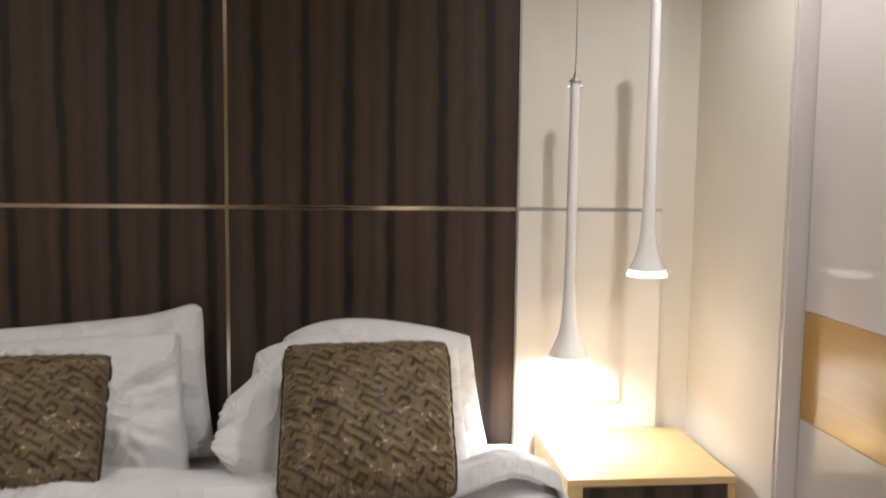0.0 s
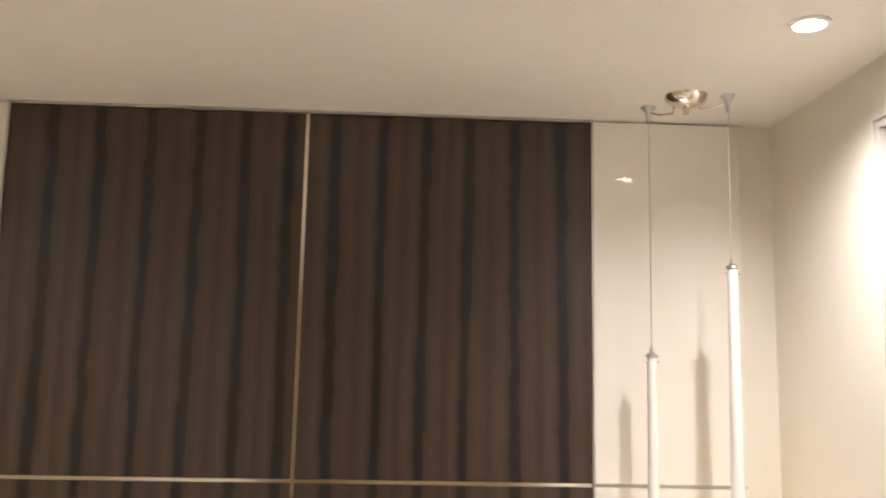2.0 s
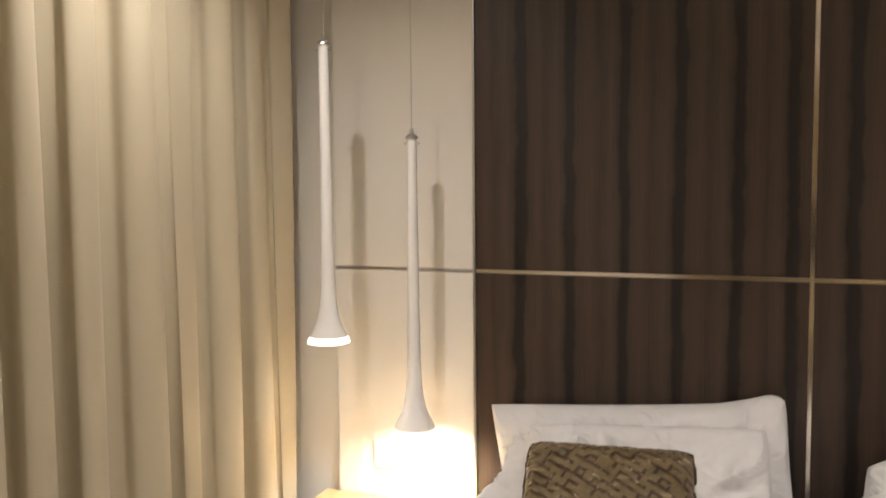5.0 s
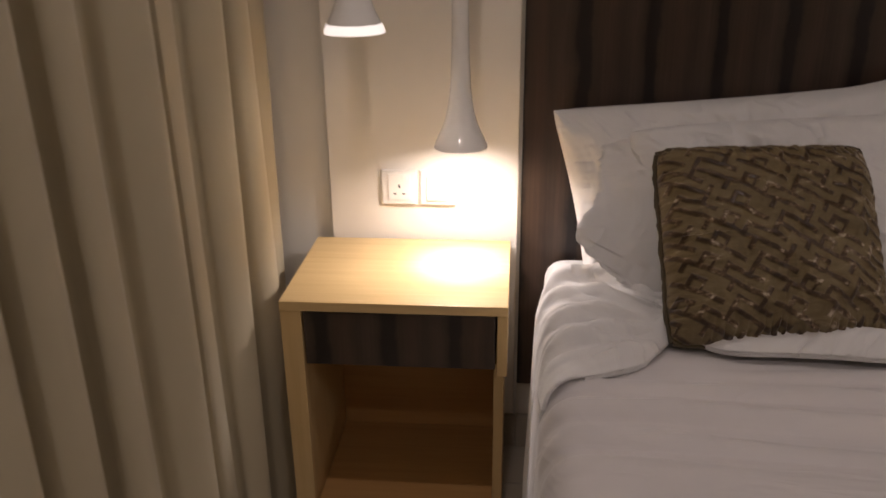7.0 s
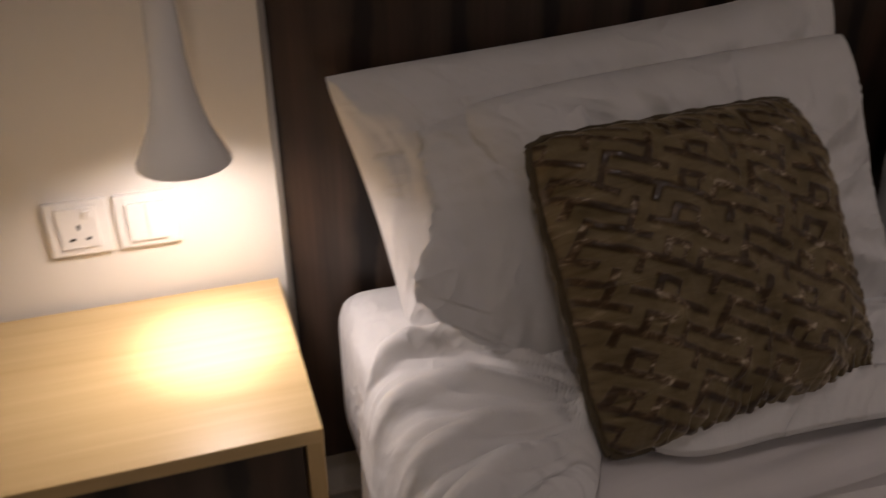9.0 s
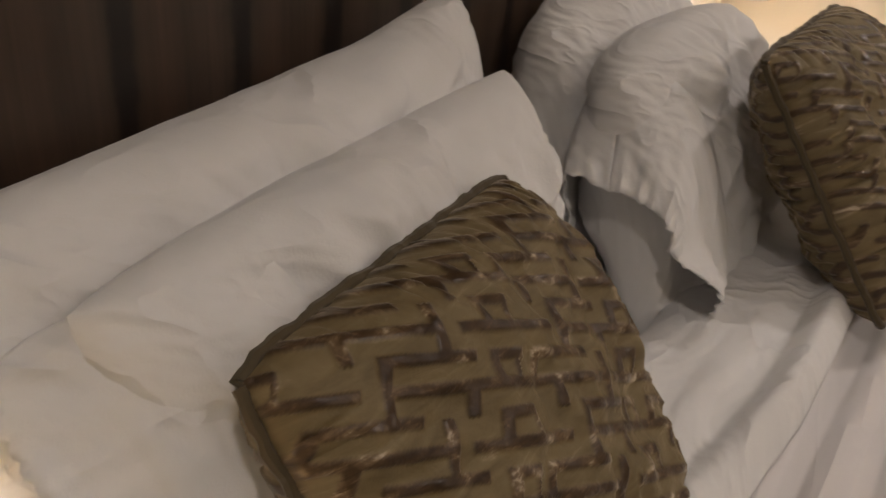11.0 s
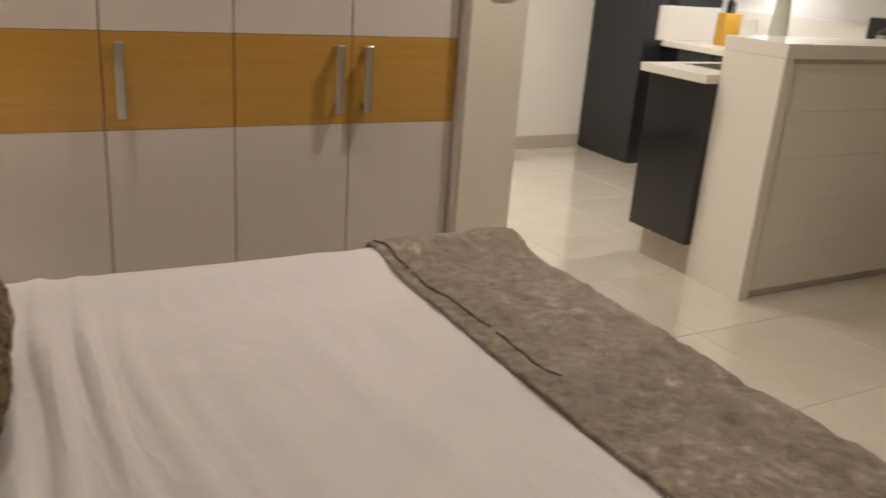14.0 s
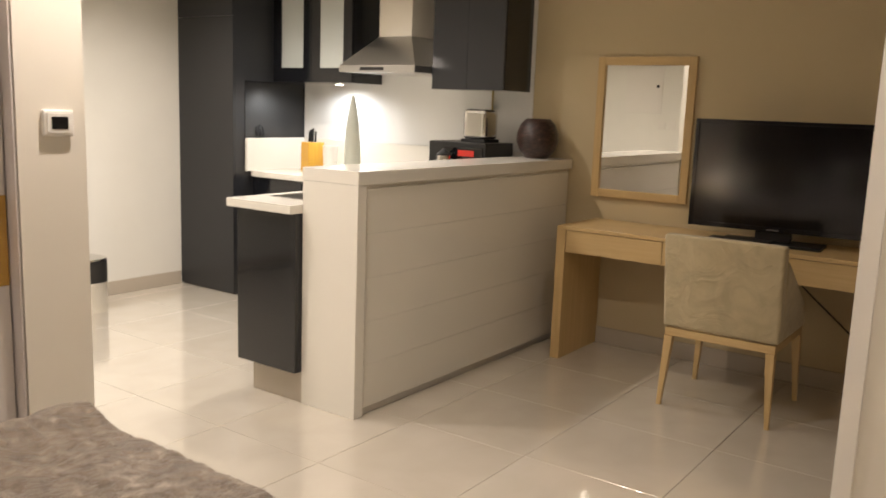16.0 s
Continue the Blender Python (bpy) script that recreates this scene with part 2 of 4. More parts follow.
structure("wall_end", boxes((ENTRY, ENTRY + 0.2, FAR + 0.004, -0.9, -0.01, CEIL)), M["entry_wall"], "cream painted end wall of the entry", "wall")
structure("wall_entry", boxes((1.90, ENTRY, -1.0, -0.9, -0.01, CEIL)), M["entry_wall"], "cream painted wall of the entry", "wall")
# wardrobe wall: returns, lintel over the wardrobe, post beside the opening
structure("wall_east", boxes((RIGHT, 1.90, -0.575, 0.021, -0.01, CEIL), (RIGHT, 1.90, -2.16, -0.576, 2.325, CEIL), (RIGHT, 1.90, -2.385, -2.161, -0.01, CEIL),
                             (1.86, 1.90, -2.16, -0.576, -0.01, 2.324)), M["wall"], "cream painted wall around the built-in wardrobe", "wall")
structure("wall_pier", boxes((LEFT, -0.672, -3.36, -3.20, -0.01, CEIL)), M["wall"], "white painted partition pier beside the desk corner", "wall")
structure("trim_pier", boxes((-0.715, -0.668, -3.198, -3.186, 0, CEIL)), M["plastic_white"], "white door trim on the pier", "trim")

# floor tiles, 0.6 m, polished
TILE = material("polished cream porcelain", (0.62, 0.555, 0.455), 0.10, spec=0.8, coat=1.0)
tn = Nodes(TILE)
tn.b.inputs["Coat Roughness"].default_value = 0.12
tv = tn.coords((1, 1, 1))
cloud = tn.noise(tv, 2.4, 5, 0.55, 0.8)
info = tn.t.nodes.new("ShaderNodeObjectInfo")
base = tn.ramp(cloud, [(0.3, (0.57, 0.52, 0.44)), (0.7, (0.64, 0.59, 0.515))])
tn.link(tn.mix(tn.maths("MULTIPLY", info.outputs["Random"], 0.25), base, (0.56, 0.505, 0.42)), tn.b.inputs["Base Color"])
tn.link(tn.ramp(cloud, [(0.2, (0.07, 0.07, 0.07)), (0.8, (0.13, 0.13, 0.13))]), tn.b.inputs["Roughness"])
floor = thing("floor", label="polished cream porcelain floor tiles with fine grey joints", category="floor", kind="structure")


def skirting(name, *spans):
    structure(name, boxes(*[(*s, 0.0, 0.1, 0.002, 1) for s in spans]), M["skirting"], "low beige tiled skirting along the wall", "baseboard")


skirting("baseboard_1", (LEFT, DARK_L, 0.008, 0.021), (DARK_R, RIGHT, 0.008, 0.021), (DARK_L, DARK_R, 0.006, 0.021))
solo("blue_tape", boxes((-1.60, -1.525, -0.235, -0.165, 0.001, 0.016, 0.003)), material("blue plastic", (0.10, 0.25, 0.50), 0.4), "short blue plastic strip on the floor under the curtain", "tape")
skirting("baseboard_2", (LEFT, 1.38, FAR, FAR + 0.014))
skirting("baseboard_3", (ENTRY - 0.014, ENTRY, -4.88, -1.0))
skirting("baseboard_4", (RIGHT - 0.014, RIGHT, -0.57, 0.007))

# ---- headboard wall ----
headboard = thing("headboard_panelling", label="dark striped lacquered veneer wall panels with thin metal inlay", category="wall panel", kind="structure")
for x0, x1 in ((DARK_L, -0.006), (0.006, DARK_R)):
    for z0, z1 in ((0.205, SEAM - 0.006), (SEAM + 0.006, CEIL - 0.012)):
        part("panel", cube(x0, x1, 0.0, 0.02, z0, z1, 0.003), M["macassar"], headboard)
part("inlay", cube(-0.005, 0.005, 0.003, 0.02, 0.205, CEIL - 0.01), M["chrome"], headboard, "upright polished metal inlay strip")
part("inlay", cube(DARK_L, -0.0055, 0.003, 0.02, SEAM - 0.005, SEAM + 0.005), M["chrome"], headboard, "polished metal inlay strip")
part("inlay", cube(0.0055, DARK_R, 0.003, 0.02, SEAM - 0.005, SEAM + 0.005), M["chrome"], headboard, "polished metal inlay strip")
part("top_trim", cube(DARK_L, DARK_R, -0.004, 0.02, CEIL - 0.010, CEIL - 0.001), M["steel"], headboard, "grey metal edge trim under the ceiling")
for s in (-1, 1):
    inner, outer = (DARK_R + 0.008, PALE) if s > 0 else (-DARK_L + 0.008, PALE)
    side = thing("side_panelling", label="glossy cream lacquered wall panel with a dark metal inlay line", category="wall panel", group="pale side panels", kind="structure")
    a, b = (inner, outer) if s > 0 else (-outer, -inner)
    part("panel", cube(a, b, 0.0, 0.02, 0.11, SEAM - 0.005, 0.002), M["white_gloss"], side)
    part("panel", cube(a, b, 0.0, 0.02, SEAM + 0.005, CEIL - 0.006, 0.002), M["white_gloss"], side)
    part("inlay", cube(a, b, 0.004, 0.02, SEAM - 0.0045, SEAM + 0.0045), M["steel"], side, "dark metal inlay strip")
    e = DARK_R if s > 0 else DARK_L
    part("edge_trim", cube(min(e, e + s * 0.0075), max(e, e + s * 0.0075), -0.004, 0.02, 0.11, CEIL - 0.002), M["steel"], side, "dark metal edge trim")


# ---- bedside tables ----
def nightstand(x0, x1, depth, label):
    """Oak box with a dark drawer over an open bay; its back at y = -0.012."""
    w, h, d = x1 - x0, 0.616, depth
    t = thing("bedside_table", (x0, -0.012, 0), label=label, category="bedside table", group="bedside tables")
    part("top", cube(0, w, -d, 0, h - 0.022, h, 0.002), M["oak"], t)
    part("side_panel", cube(0.0, 0.045, -d + 0.003, 0, 0.0, h - 0.023, 0.002), M["oak_z"], t)
    part("side_panel", cube(w - 0.022, w, -d + 0.003, 0, h - 0.165, h - 0.023, 0.002), M["oak_z"], t)
    part("side_panel", cube(w - 0.030, w - 0.008, -d + 0.06, 0, 0.0, h - 0.166, 0.002), M["oak_z"], t)
    part("back_panel", cube(0.046, w - 0.031, -0.014, -0.002, 0.0, h - 0.023), M["oak_warm"], t, "reddish oak lining, partly tinted for bounced light")
    part("base_panel", cube(0.046, w - 0.031, -d + 0.02, -0.015, 0.06, 0.085, 0.001), M["oak_warm"], t, "reddish oak lining, partly tinted for bounced light")
    part("plinth", cube(0.046, w - 0.031, -d + 0.07, -d + 0.085, 0.0, 0.059), M["oak"], t)
    part("drawer", cube(0.048, w - 0.026, -d + 0.008, -0.03, h - 0.152, h - 0.027, 0.002), M["macassar"], t, "dark striped drawer front")
    return t


nightstand(-1.425, -0.943, 0.375, "light oak bedside table with a dark drawer and open bay")
nightstand(0.977, 1.458, 0.448, "light oak bedside table under the pendant lamps")


# ---- pendant lamps ----
def pendant(at, top, length, group, watts):
    """A slim white glass trumpet hung on a steel cable."""
    x, y, z = at
    t = thing("pendant_lamp", at, label="slim white glass trumpet pendant lamp, lit, on steel cable", category="pendant lamp", group=group)
    L = length
    prof = [(0.0585, 0.0), (0.0580, 0.005), (0.0512, 0.020), (0.0405, 0.042), (0.0323, 0.066), (0.0260, 0.095), (0.0217, 0.135), (0.0188, 0.20), (0.0171, 0.32), (0.0154, 0.52), (0.0140, L - 0.05), (0.0137, L - 0.004), (0.0116, L)]
    inner = [(r - 0.003, z + 0.002) for r, z in reversed(prof[:5])]
    part("shade", lathe(list(reversed(prof)) + [(0.0555, 0.0)] + list(reversed(inner))[1:] + [(0.0, 0.078)], 40), M["opal"], t)
    part("lamp_disc", lathe([(0.0, 0.030), (0.044, 0.030), (0.046, 0.024), (0.0, 0.022)], 28), M["lamp_glow"], t, "glowing lamp disc inside the trumpet")
    if watts < 5:
        part("lip", lathe([(0.0592, 0.0), (0.0586, 0.0055), (0.0532, 0.0175), (0.0527, 0.0170), (0.0570, 0.0)], 40), M["lip_glow"], t, "lit translucent glass rim")
    part("cap", lathe([(0.0, L + 0.030), (0.005, L + 0.030), (0.006, L + 0.016), (0.017, L + 0.008), (0.0185, L + 0.001), (0.0, L + 0.001)], 20), M["steel"], t, "small steel collar")
    part("pin", tube([(-0.023, 0, L - 0.012), (0.023, 0, L - 0.012)], 0.0028, 8), M["steel"], t)
    part("cable", tube([(0, 0, L + 0.03), (0, 0, top - z - 0.05)], 0.0013, 6), M["steel"], t, "thin steel cable")
    part("ceiling_hook", lathe([(0.0, -0.052), (0.006, -0.050), (0.009, -0.02), (0.014, -0.012), (0.022, -0.004), (0.022, 0.0), (0.0, 0.0)], 20, (0, 0, top - z)), M["steel"], t)
    spot("pendant_bulb", (x, y, z + 0.013), watts, 156, WARM, 0.75 if watts > 5 else 1.0, 0.045)
    if watts > 5:
        spot("pendant_reflector", (x, y, z + 0.016), 24, 54, (1.0, 0.96, 0.90), 1.0, 0.02)
    return t


PENDANTS = (((-1.248, -0.312), (-1.055, -0.160), (-1.10, -0.315)), ((1.241, -0.285), (1.048, -0.150), (1.125, -0.265)))
for a, b, c in PENDANTS:
    pendant((*a, 1.157), CEIL, 0.815, "pendant lamps", 1.2)
    pendant((*b, 0.893), CEIL, 0.828, "pendant lamps", 22)
    x, y = c
    c = (x, y, CEIL)
    t = thing("ceiling_canopy", c, label="round polished steel ceiling canopy feeding two pendants", category="ceiling canopy", group="ceiling canopies")
    part("dome", lathe([(0.0, -0.036), (0.02, -0.035), (0.044, -0.027), (0.058, -0.012), (0.062, 0.0), (0.0, 0.0)], 32), M["chrome"], t)
    part("nut", lathe([(0.0, -0.056), (0.009, -0.054), (0.009, -0.036), (0.0, -0.036)], 12), M["chrome"], t)
    for q in (a, b):
        dx, dy = q[0] - x, q[1] - y
        part("lead", tube([(0.03 * dx / abs(dx), 0, -0.02), (0.35 * dx, 0.35 * dy, -0.040), (0.7 * dx, 0.7 * dy, -0.034), (0.94 * dx, 0.94 * dy, -0.020)], 0.0028, 6), M["chrome"], t)


# ---- downlights ----
def downlight(x, y, watts, colour=SOFT, wide=120):
    t = thing("downlight", (x, y, CEIL), label="round recessed ceiling downlight, lit", category="downlight", group="downlights")
    part("ring", lathe([(0.047, -0.001), (0.047, -0.006), (0.036, -0.008), (0.035, -0.001)], 32), M["plastic_white"], t)
    part("lens", lathe([(0.0, -0.004), (0.0345, -0.004), (0.0345, -0.0015), (0.0, -0.0015)], 24), M["down_glow"], t)
    spot("downlight_beam", (x, y, CEIL - 0.012), watts, wide, colour, 1.0, 0.02)


# First two fittings are known; the other seven are unseen, added for light.
for x, y, w in ((-1.141, -0.905, 30), (1.228, -0.806, 40), (-1.1, -2.45, 42), (1.1, -2.45, 84), (0.3, -3.9, 13), (2.4, -2.9, 70), (3.5, -2.9, 90), (2.3, -4.45, 75), (3.3, -4.3, 90)):
    downlight(x, y, w, COOL if y > -2.6 and x < 1.5 else WHITE if x > 2 else SOFT, 148 if y > -1 else 160 if y > -4 else 140)


# ---- curtain ----
def drape(label, y0, y1, x, amp, waves, top=CEIL - 0.015, seed=3):
    rnd = random.Random(seed)
    ph = [rnd.uniform(-0.9, 0.9) for _ in range(60)]

    def place(u, v):
        y = y0 + (y1 - y0) * u
        z = top * (1 - v) + 0.02 * v
        k = u * waves
        i = int(k)
        wob = ph[i] * (1 - (k - i)) + ph[i + 1] * (k - i)
        s = math.sin(2 * math.pi * k + 0.7 * wob)
        a = amp * (0.75 + 0.35 * ph[(i * 7) % 50]) * (0.8 + 0.35 * v)
        s = 0.8 * s + 0.12 * math.sin(4 * math.pi * k + 2.0 * wob)
        return Vector((x + a * s + 0.01 * math.sin(9 * k + 3 * v), y + 0.015 * math.sin(4.0 * math.pi * k + wob) + 0.02 * v * wob, z))
    ob = part("fabric", sheet(int(waves * 22), 24, place), M["curtain"], None)
    return ob


curtain = thing("curtain", label="full-length cream pleated curtain along the window wall", category="curtain")
drape("", -0.07, -3.15, -1.512, 0.055, 19).parent = curtain
part("track", cube(-1.60, -1.45, -3.18, -0.04, CEIL - 0.014, CEIL - 0.001), M["steel"], curtain, "ceiling curtain track")

# ---- wardrobe ----
wardrobe = thing("wardrobe", label="built-in taupe lacquered wardrobe with an amber wood band", category="wardrobe")
DOOR = 1.555
cuts = [-0.598, -0.997, -1.375, -1.757, -2.148]
Z0, ZB0, ZB1, ZT = 0.07, 0.823, 1.105, 2.30
part("carcass", boxes((DOOR + 0.024, 1.855, -2.155, -0.58, 0.0, 2.32)), M["mauve"], wardrobe)
part("frame", boxes((1.503, DOOR + 0.023, -0.595, -0.58, 0.0, 2.32, 0.002), (1.503, DOOR + 0.023, -2.156, -2.151, 0.0, 2.32, 0.001), (1.503, DOOR + 0.023, -2.15, -0.596, 2.303, 2.32, 0.001)), M["mauve"], wardrobe, "taupe lacquered surround")
part("plinth", cube(DOOR + 0.004, DOOR + 0.023, -2.15, -0.596, 0.0, 0.066), M["mauve"], wardrobe)
for a, b in zip(cuts, cuts[1:]):
    door = part("door", boxes((DOOR, DOOR + 0.022, b + 0.002, a - 0.002, Z0, ZB0 - 0.001, 0.0015), (DOOR, DOOR + 0.022, b + 0.002, a - 0.002, ZB1 + 0.001, ZT, 0.0015)), M["mauve"], wardrobe)
    part("band", cube(DOOR - 0.0005, DOOR + 0.0215, b + 0.002, a - 0.002, ZB0, ZB1, 0.001), M["amber"], door, "amber wood veneer band")
for y in (-1.042, -1.707, -1.805):
    h = part("handle", boxes((DOOR - 0.040, DOOR - 0.026, y - 0.0135, y + 0.0135, 0.862, 1.080, 0.0068, 3)), M["steel"], wardrobe, "wide brushed steel bar handle")
    for z in (0.88, 1.062):
        part("handle_post", cube(DOOR - 0.0262, DOOR - 0.0004, y - 0.009, y + 0.009, z - 0.012, z + 0.012, 0.003), M["steel"], h)

# thermostat on the post
t = thing("thermostat", (RIGHT, -2.287, 1.328), label="white thermostat with a dark display on the wall", category="thermostat")
part("housing", cube(-0.018, -0.001, -0.05, 0.05, -0.041, 0.041, 0.007, 3), M["plastic_white"], t)
part("bezel", cube(-0.0225, -0.0175, -0.041, 0.041, -0.031, 0.031, 0.003), M["plastic_white"], t)
part("display", cube(-0.0245, -0.0222, -0.027, 0.027, -0.018, 0.020, 0.001), M["screen"], t, "dark grey display")

# ---- bed ----
BX0, BX1, BTOP, FOOT = -0.86, 0.93, 0.585, -1.945
bed = thing("bed", label="made double bed with oak base and white fitted sheet", category="bed")
part("base", cube(BX0 + 0.03, BX1 - 0.03, FOOT + 0.03, -0.012, 0.03, 0.30, 0.01), M["oak_y"], bed, "brown oak bed base")
part("mattress", cube(BX0, BX1, FOOT + 0.01, -0.014, 0.30, 0.585, 0.06, 5), M["linen"], bed, "mattress in a white fitted sheet")
for x, y in ((BX0 + 0.1, FOOT + 0.1), (BX1 - 0.1, FOOT + 0.1), (BX0 + 0.1, -0.1), (BX1 - 0.1, -0.1)):
    part("foot", cube(x - 0.03, x + 0.03, y - 0.03, y + 0.03, 0.0, 0.03), M["plastic_black"], bed)


def nz(x, y, z=0.0):
    return noise.noise(Vector((x, y, z)))


def over(x0, x1, y0, y1, lift, drop, nx, ny, rise, hang=0.0, seed=0.0, edges=None):
    """Cloth lying on the bed from y0 (head) to y1 (foot), hanging drop down both sides and hang down the foot."""
    width = x1 - x0
    span = width + 2 * drop
    length = (y0 - y1) + hang

    def place(u, v):
        s = -drop + u * span
        l = v * length
        r = 0.05
        # across
        if s < 0:
            x, z = x0, s
        elif s > width:
            x, z = x1, width - s
        else:
            x, z = x0 + s, 0.0
        e = min(max(s, 0.0), max(width - s, 0.0)) if 0 <= s <= width else 0.0
        if e < r and 0 <= s <= width:
            z -= r - math.sqrt(max(r * r - (r - e) ** 2, 0.0))
        elif z < 0:
            z -= r
        y = y0 - l
        if edges:
            a, b = edges(x0 + s)
            y = a + (b - a) * v
        elif y < y1:
            z -= (y1 - y)
            y = y1
        near = max(0.0, -z - r)
        out = (0.006 + 0.013 * near / max(drop, 0.01)) * max(0.2, 1 + 0.8 * nz(l * 7.0 + seed, 3.1 * (1 if s < 0 else 2))) * (1 if near > 0 else 0)
        if s < 0:
            x -= out
        elif s > width:
            x += out
        if not edges and y == y1 and hang > 0:
            y -= 0.01 + 0.012 * nz(s * 6 + seed, 1.3)
        return Vector((x, y, BTOP + lift + z + rise(x, y, s, l)))
    return sheet(nx, ny, place)


def ridges(p):
    """Cloth pulled into narrow soft ridges: sharp crests, wide hollows."""
    return (0.5 + 0.5 * math.sin(p)) ** 2.5


def duvet_rise(x, y, s, l):
    drift = 0.035 * nz(x * 1.1, 0.3) + 0.012 * x
    near = math.exp(-((l - 0.22) / 0.20) ** 2)
    creases = 0.027 * near * ridges(78 * (l + drift + 0.03 * nz(x * 2.0, l * 6.0, 9.0))) * max(0.0, 0.6 + 1.0 * nz(x * 1.6, l * 5, 1.0)) * (1 - 0.8 * min(1.0, max(0.0, (x - 0.55) / 0.25)))
    far = 0.009 * ridges(34 * (l + 2.4 * drift)) * max(0.0, 0.35 + 1.2 * nz(x * 0.9, l * 3.2, 6.0)) * (1 - min(1.0, max(0.0, (x - 0.45) / 0.3)))
    wide = 0.012 * nz(x * 1.7, y * 2.1, 2.0)
    edge = 0.032 * math.exp(-((x - 0.84) / 0.09) ** 2) + 0.006 * nz(y * 9, 4.0) * max(0.0, (x - 0.75) / 0.18) if s <= BX1 - BX0 else 0.0
    return creases + far + wide + edge


duvet = part("duvet", over(BX0 - 0.008, BX1 + 0.008, -0.50, FOOT, 0.012, 0.34, 240, 260, duvet_rise, 0.25), M["duvet"])
tagged(duvet, "white sateen duvet creased near the pillows, spread over the bed", "duvet")
thick(duvet, 0.014)
part("hem", tube([(BX0 + 0.06 + 1.66 * k / 60, -0.502, BTOP + 0.010 + duvet_rise(BX0 + 0.06 + 1.66 * k / 60, -0.502, 0.5, 0.002)) for k in range(61)], 0.007, 6), M["duvet"], duvet, "rolled duvet edge")


def fold_edges(x):
    """The head and foot edge of the turned-back sheet, pinched in beside the cushion."""
    side = max(0.0, min(1.0, (-0.62 - x) / 0.26))
    right = max(0.0, min(1.0, (x + 0.45) / 0.4))
    pinch = math.exp(-((x + 0.63) / 0.05) ** 2)
    head = -0.235 - 0.10 * side ** 2 - 0.17 * right
    foot = -0.585 - 0.13 * side + 0.070 * pinch - 0.035 * right + 0.006 * nz(x * 5, 2.0)
    return head, foot


def fold_rise(x, y, s, l):
    top = 0 <= s <= BX1 - BX0
    v = l / 0.22
    roll = 0.024 * math.sin(math.pi * min(1.0, v)) ** 0.7 * (1 if top else 0.4)
    lip = 0.034 * math.exp(-((v - 0.90) / 0.09) ** 2) * max(0.0, min(1.0, (x + 0.70) / 0.12))
    dx, dy = -0.56 - x, y + 0.50
    reach = math.hypot(dx, dy)
    turn = math.atan2(dy, max(dx, -0.05)) + 0.25 * nz(x * 4, y * 4, 3.0)
    gather = max(0.0, min(1.0, dx / 0.07)) * min(1.0, max(0.0, reach - 0.06) / 0.16) * max(0.0, min(1.0, (1 - v) / 0.18))
    arcs = 0.026 * gather * ridges(19 * turn + 9 * reach + 2.4 * nz(x * 5, y * 6, 5.0)) * (0.55 + 0.9 * max(0.0, nz(x * 6 + 3, y * 5, 2.0) + 0.3))
    fine = 0.013 * gather * ridges(46 * turn + 3 * nz(x * 9, y * 9, 8.0)) * max(0.0, 0.5 + nz(x * 7, y * 8, 4.0))
    pulled = 0.007 * (1 - gather) * ridges(70 * (y + 0.08 * nz(x * 1.4, 2.0)) + 4 * nz(x * 2.0, y * 5, 1.0))
    return 0.008 + (0.013 if top else 0.0) + roll + lip + 0.012 * nz(x * 3.0, y * 6.0, 7.0) + arcs + fine + pulled + (0.05 * math.exp(-((x - 0.80) / 0.10) ** 2) if top else 0.0)


fold = part("sheet_turnback", over(BX0 - 0.012, BX1 + 0.012, -0.41, -0.63, 0.022, 0.36, 520, 170, fold_rise, 0.0, 4.0, fold_edges), M["linen"])
tagged(fold, "white top sheet turned back in soft folds over the duvet", "sheet")
thick(fold, 0.008)
hem = []
for k in range(121):
    x = BX0 + 0.05 + 1.68 * k / 120
    y = fold_edges(x)[1]
    hem.append((x, y, BTOP + 0.020 + fold_rise(x, y, 0.5, 0.22)))
part("hem", tube(hem, 0.0045, 6), M["linen"], fold, "stitched hem of the sheet")

RUN = material("crushed taupe velvet", (0.23, 0.19, 0.15), 0.55, spec=0.4)
n = Nodes(RUN)
n.b.inputs["Sheen Weight"].default_value = 0.8
n.b.inputs["Sheen Roughness"].default_value = 0.35
v = n.coords()
crush_shine = n.maths("ADD", n.maths("MULTIPLY", n.noise(v, 34, 6, 0.66, 0.5), 0.7), n.maths("MULTIPLY", n.noise(v, 9, 4, 0.6, 0.8), 0.3))
# Nap highlights are painted: pale on the noise's crests, darker in its hollows.
n.link(n.ramp(crush_shine, [(0.36, (0.105, 0.078, 0.054)), (0.46, (0.185, 0.142, 0.105)), (0.56, (0.265, 0.212, 0.160)), (0.66, (0.52, 0.45, 0.38))]), n.b.inputs["Base Color"])
n.bump(crush_shine, 1.0, 0.014)


def runner_rise(x, y, s, l):
    return duvet_rise(x, y, s, (-0.50 - y)) + 0.014 + 0.008 * nz(x * 6, y * 7, 11.0) - 0.012 * abs(nz(x * 13, y * 15, 3.0)) - 0.007 * abs(nz(x * 27 + 5, y * 29, 6.0))


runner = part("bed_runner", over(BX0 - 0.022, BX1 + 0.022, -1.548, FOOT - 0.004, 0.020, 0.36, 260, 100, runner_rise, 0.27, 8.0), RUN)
tagged(runner, "crushed taupe velvet bed runner across the foot", "bed runner")
thick(runner, 0.008)
HEM = material("dark brown velvet edge", (0.05, 0.035, 0.025), 0.7)
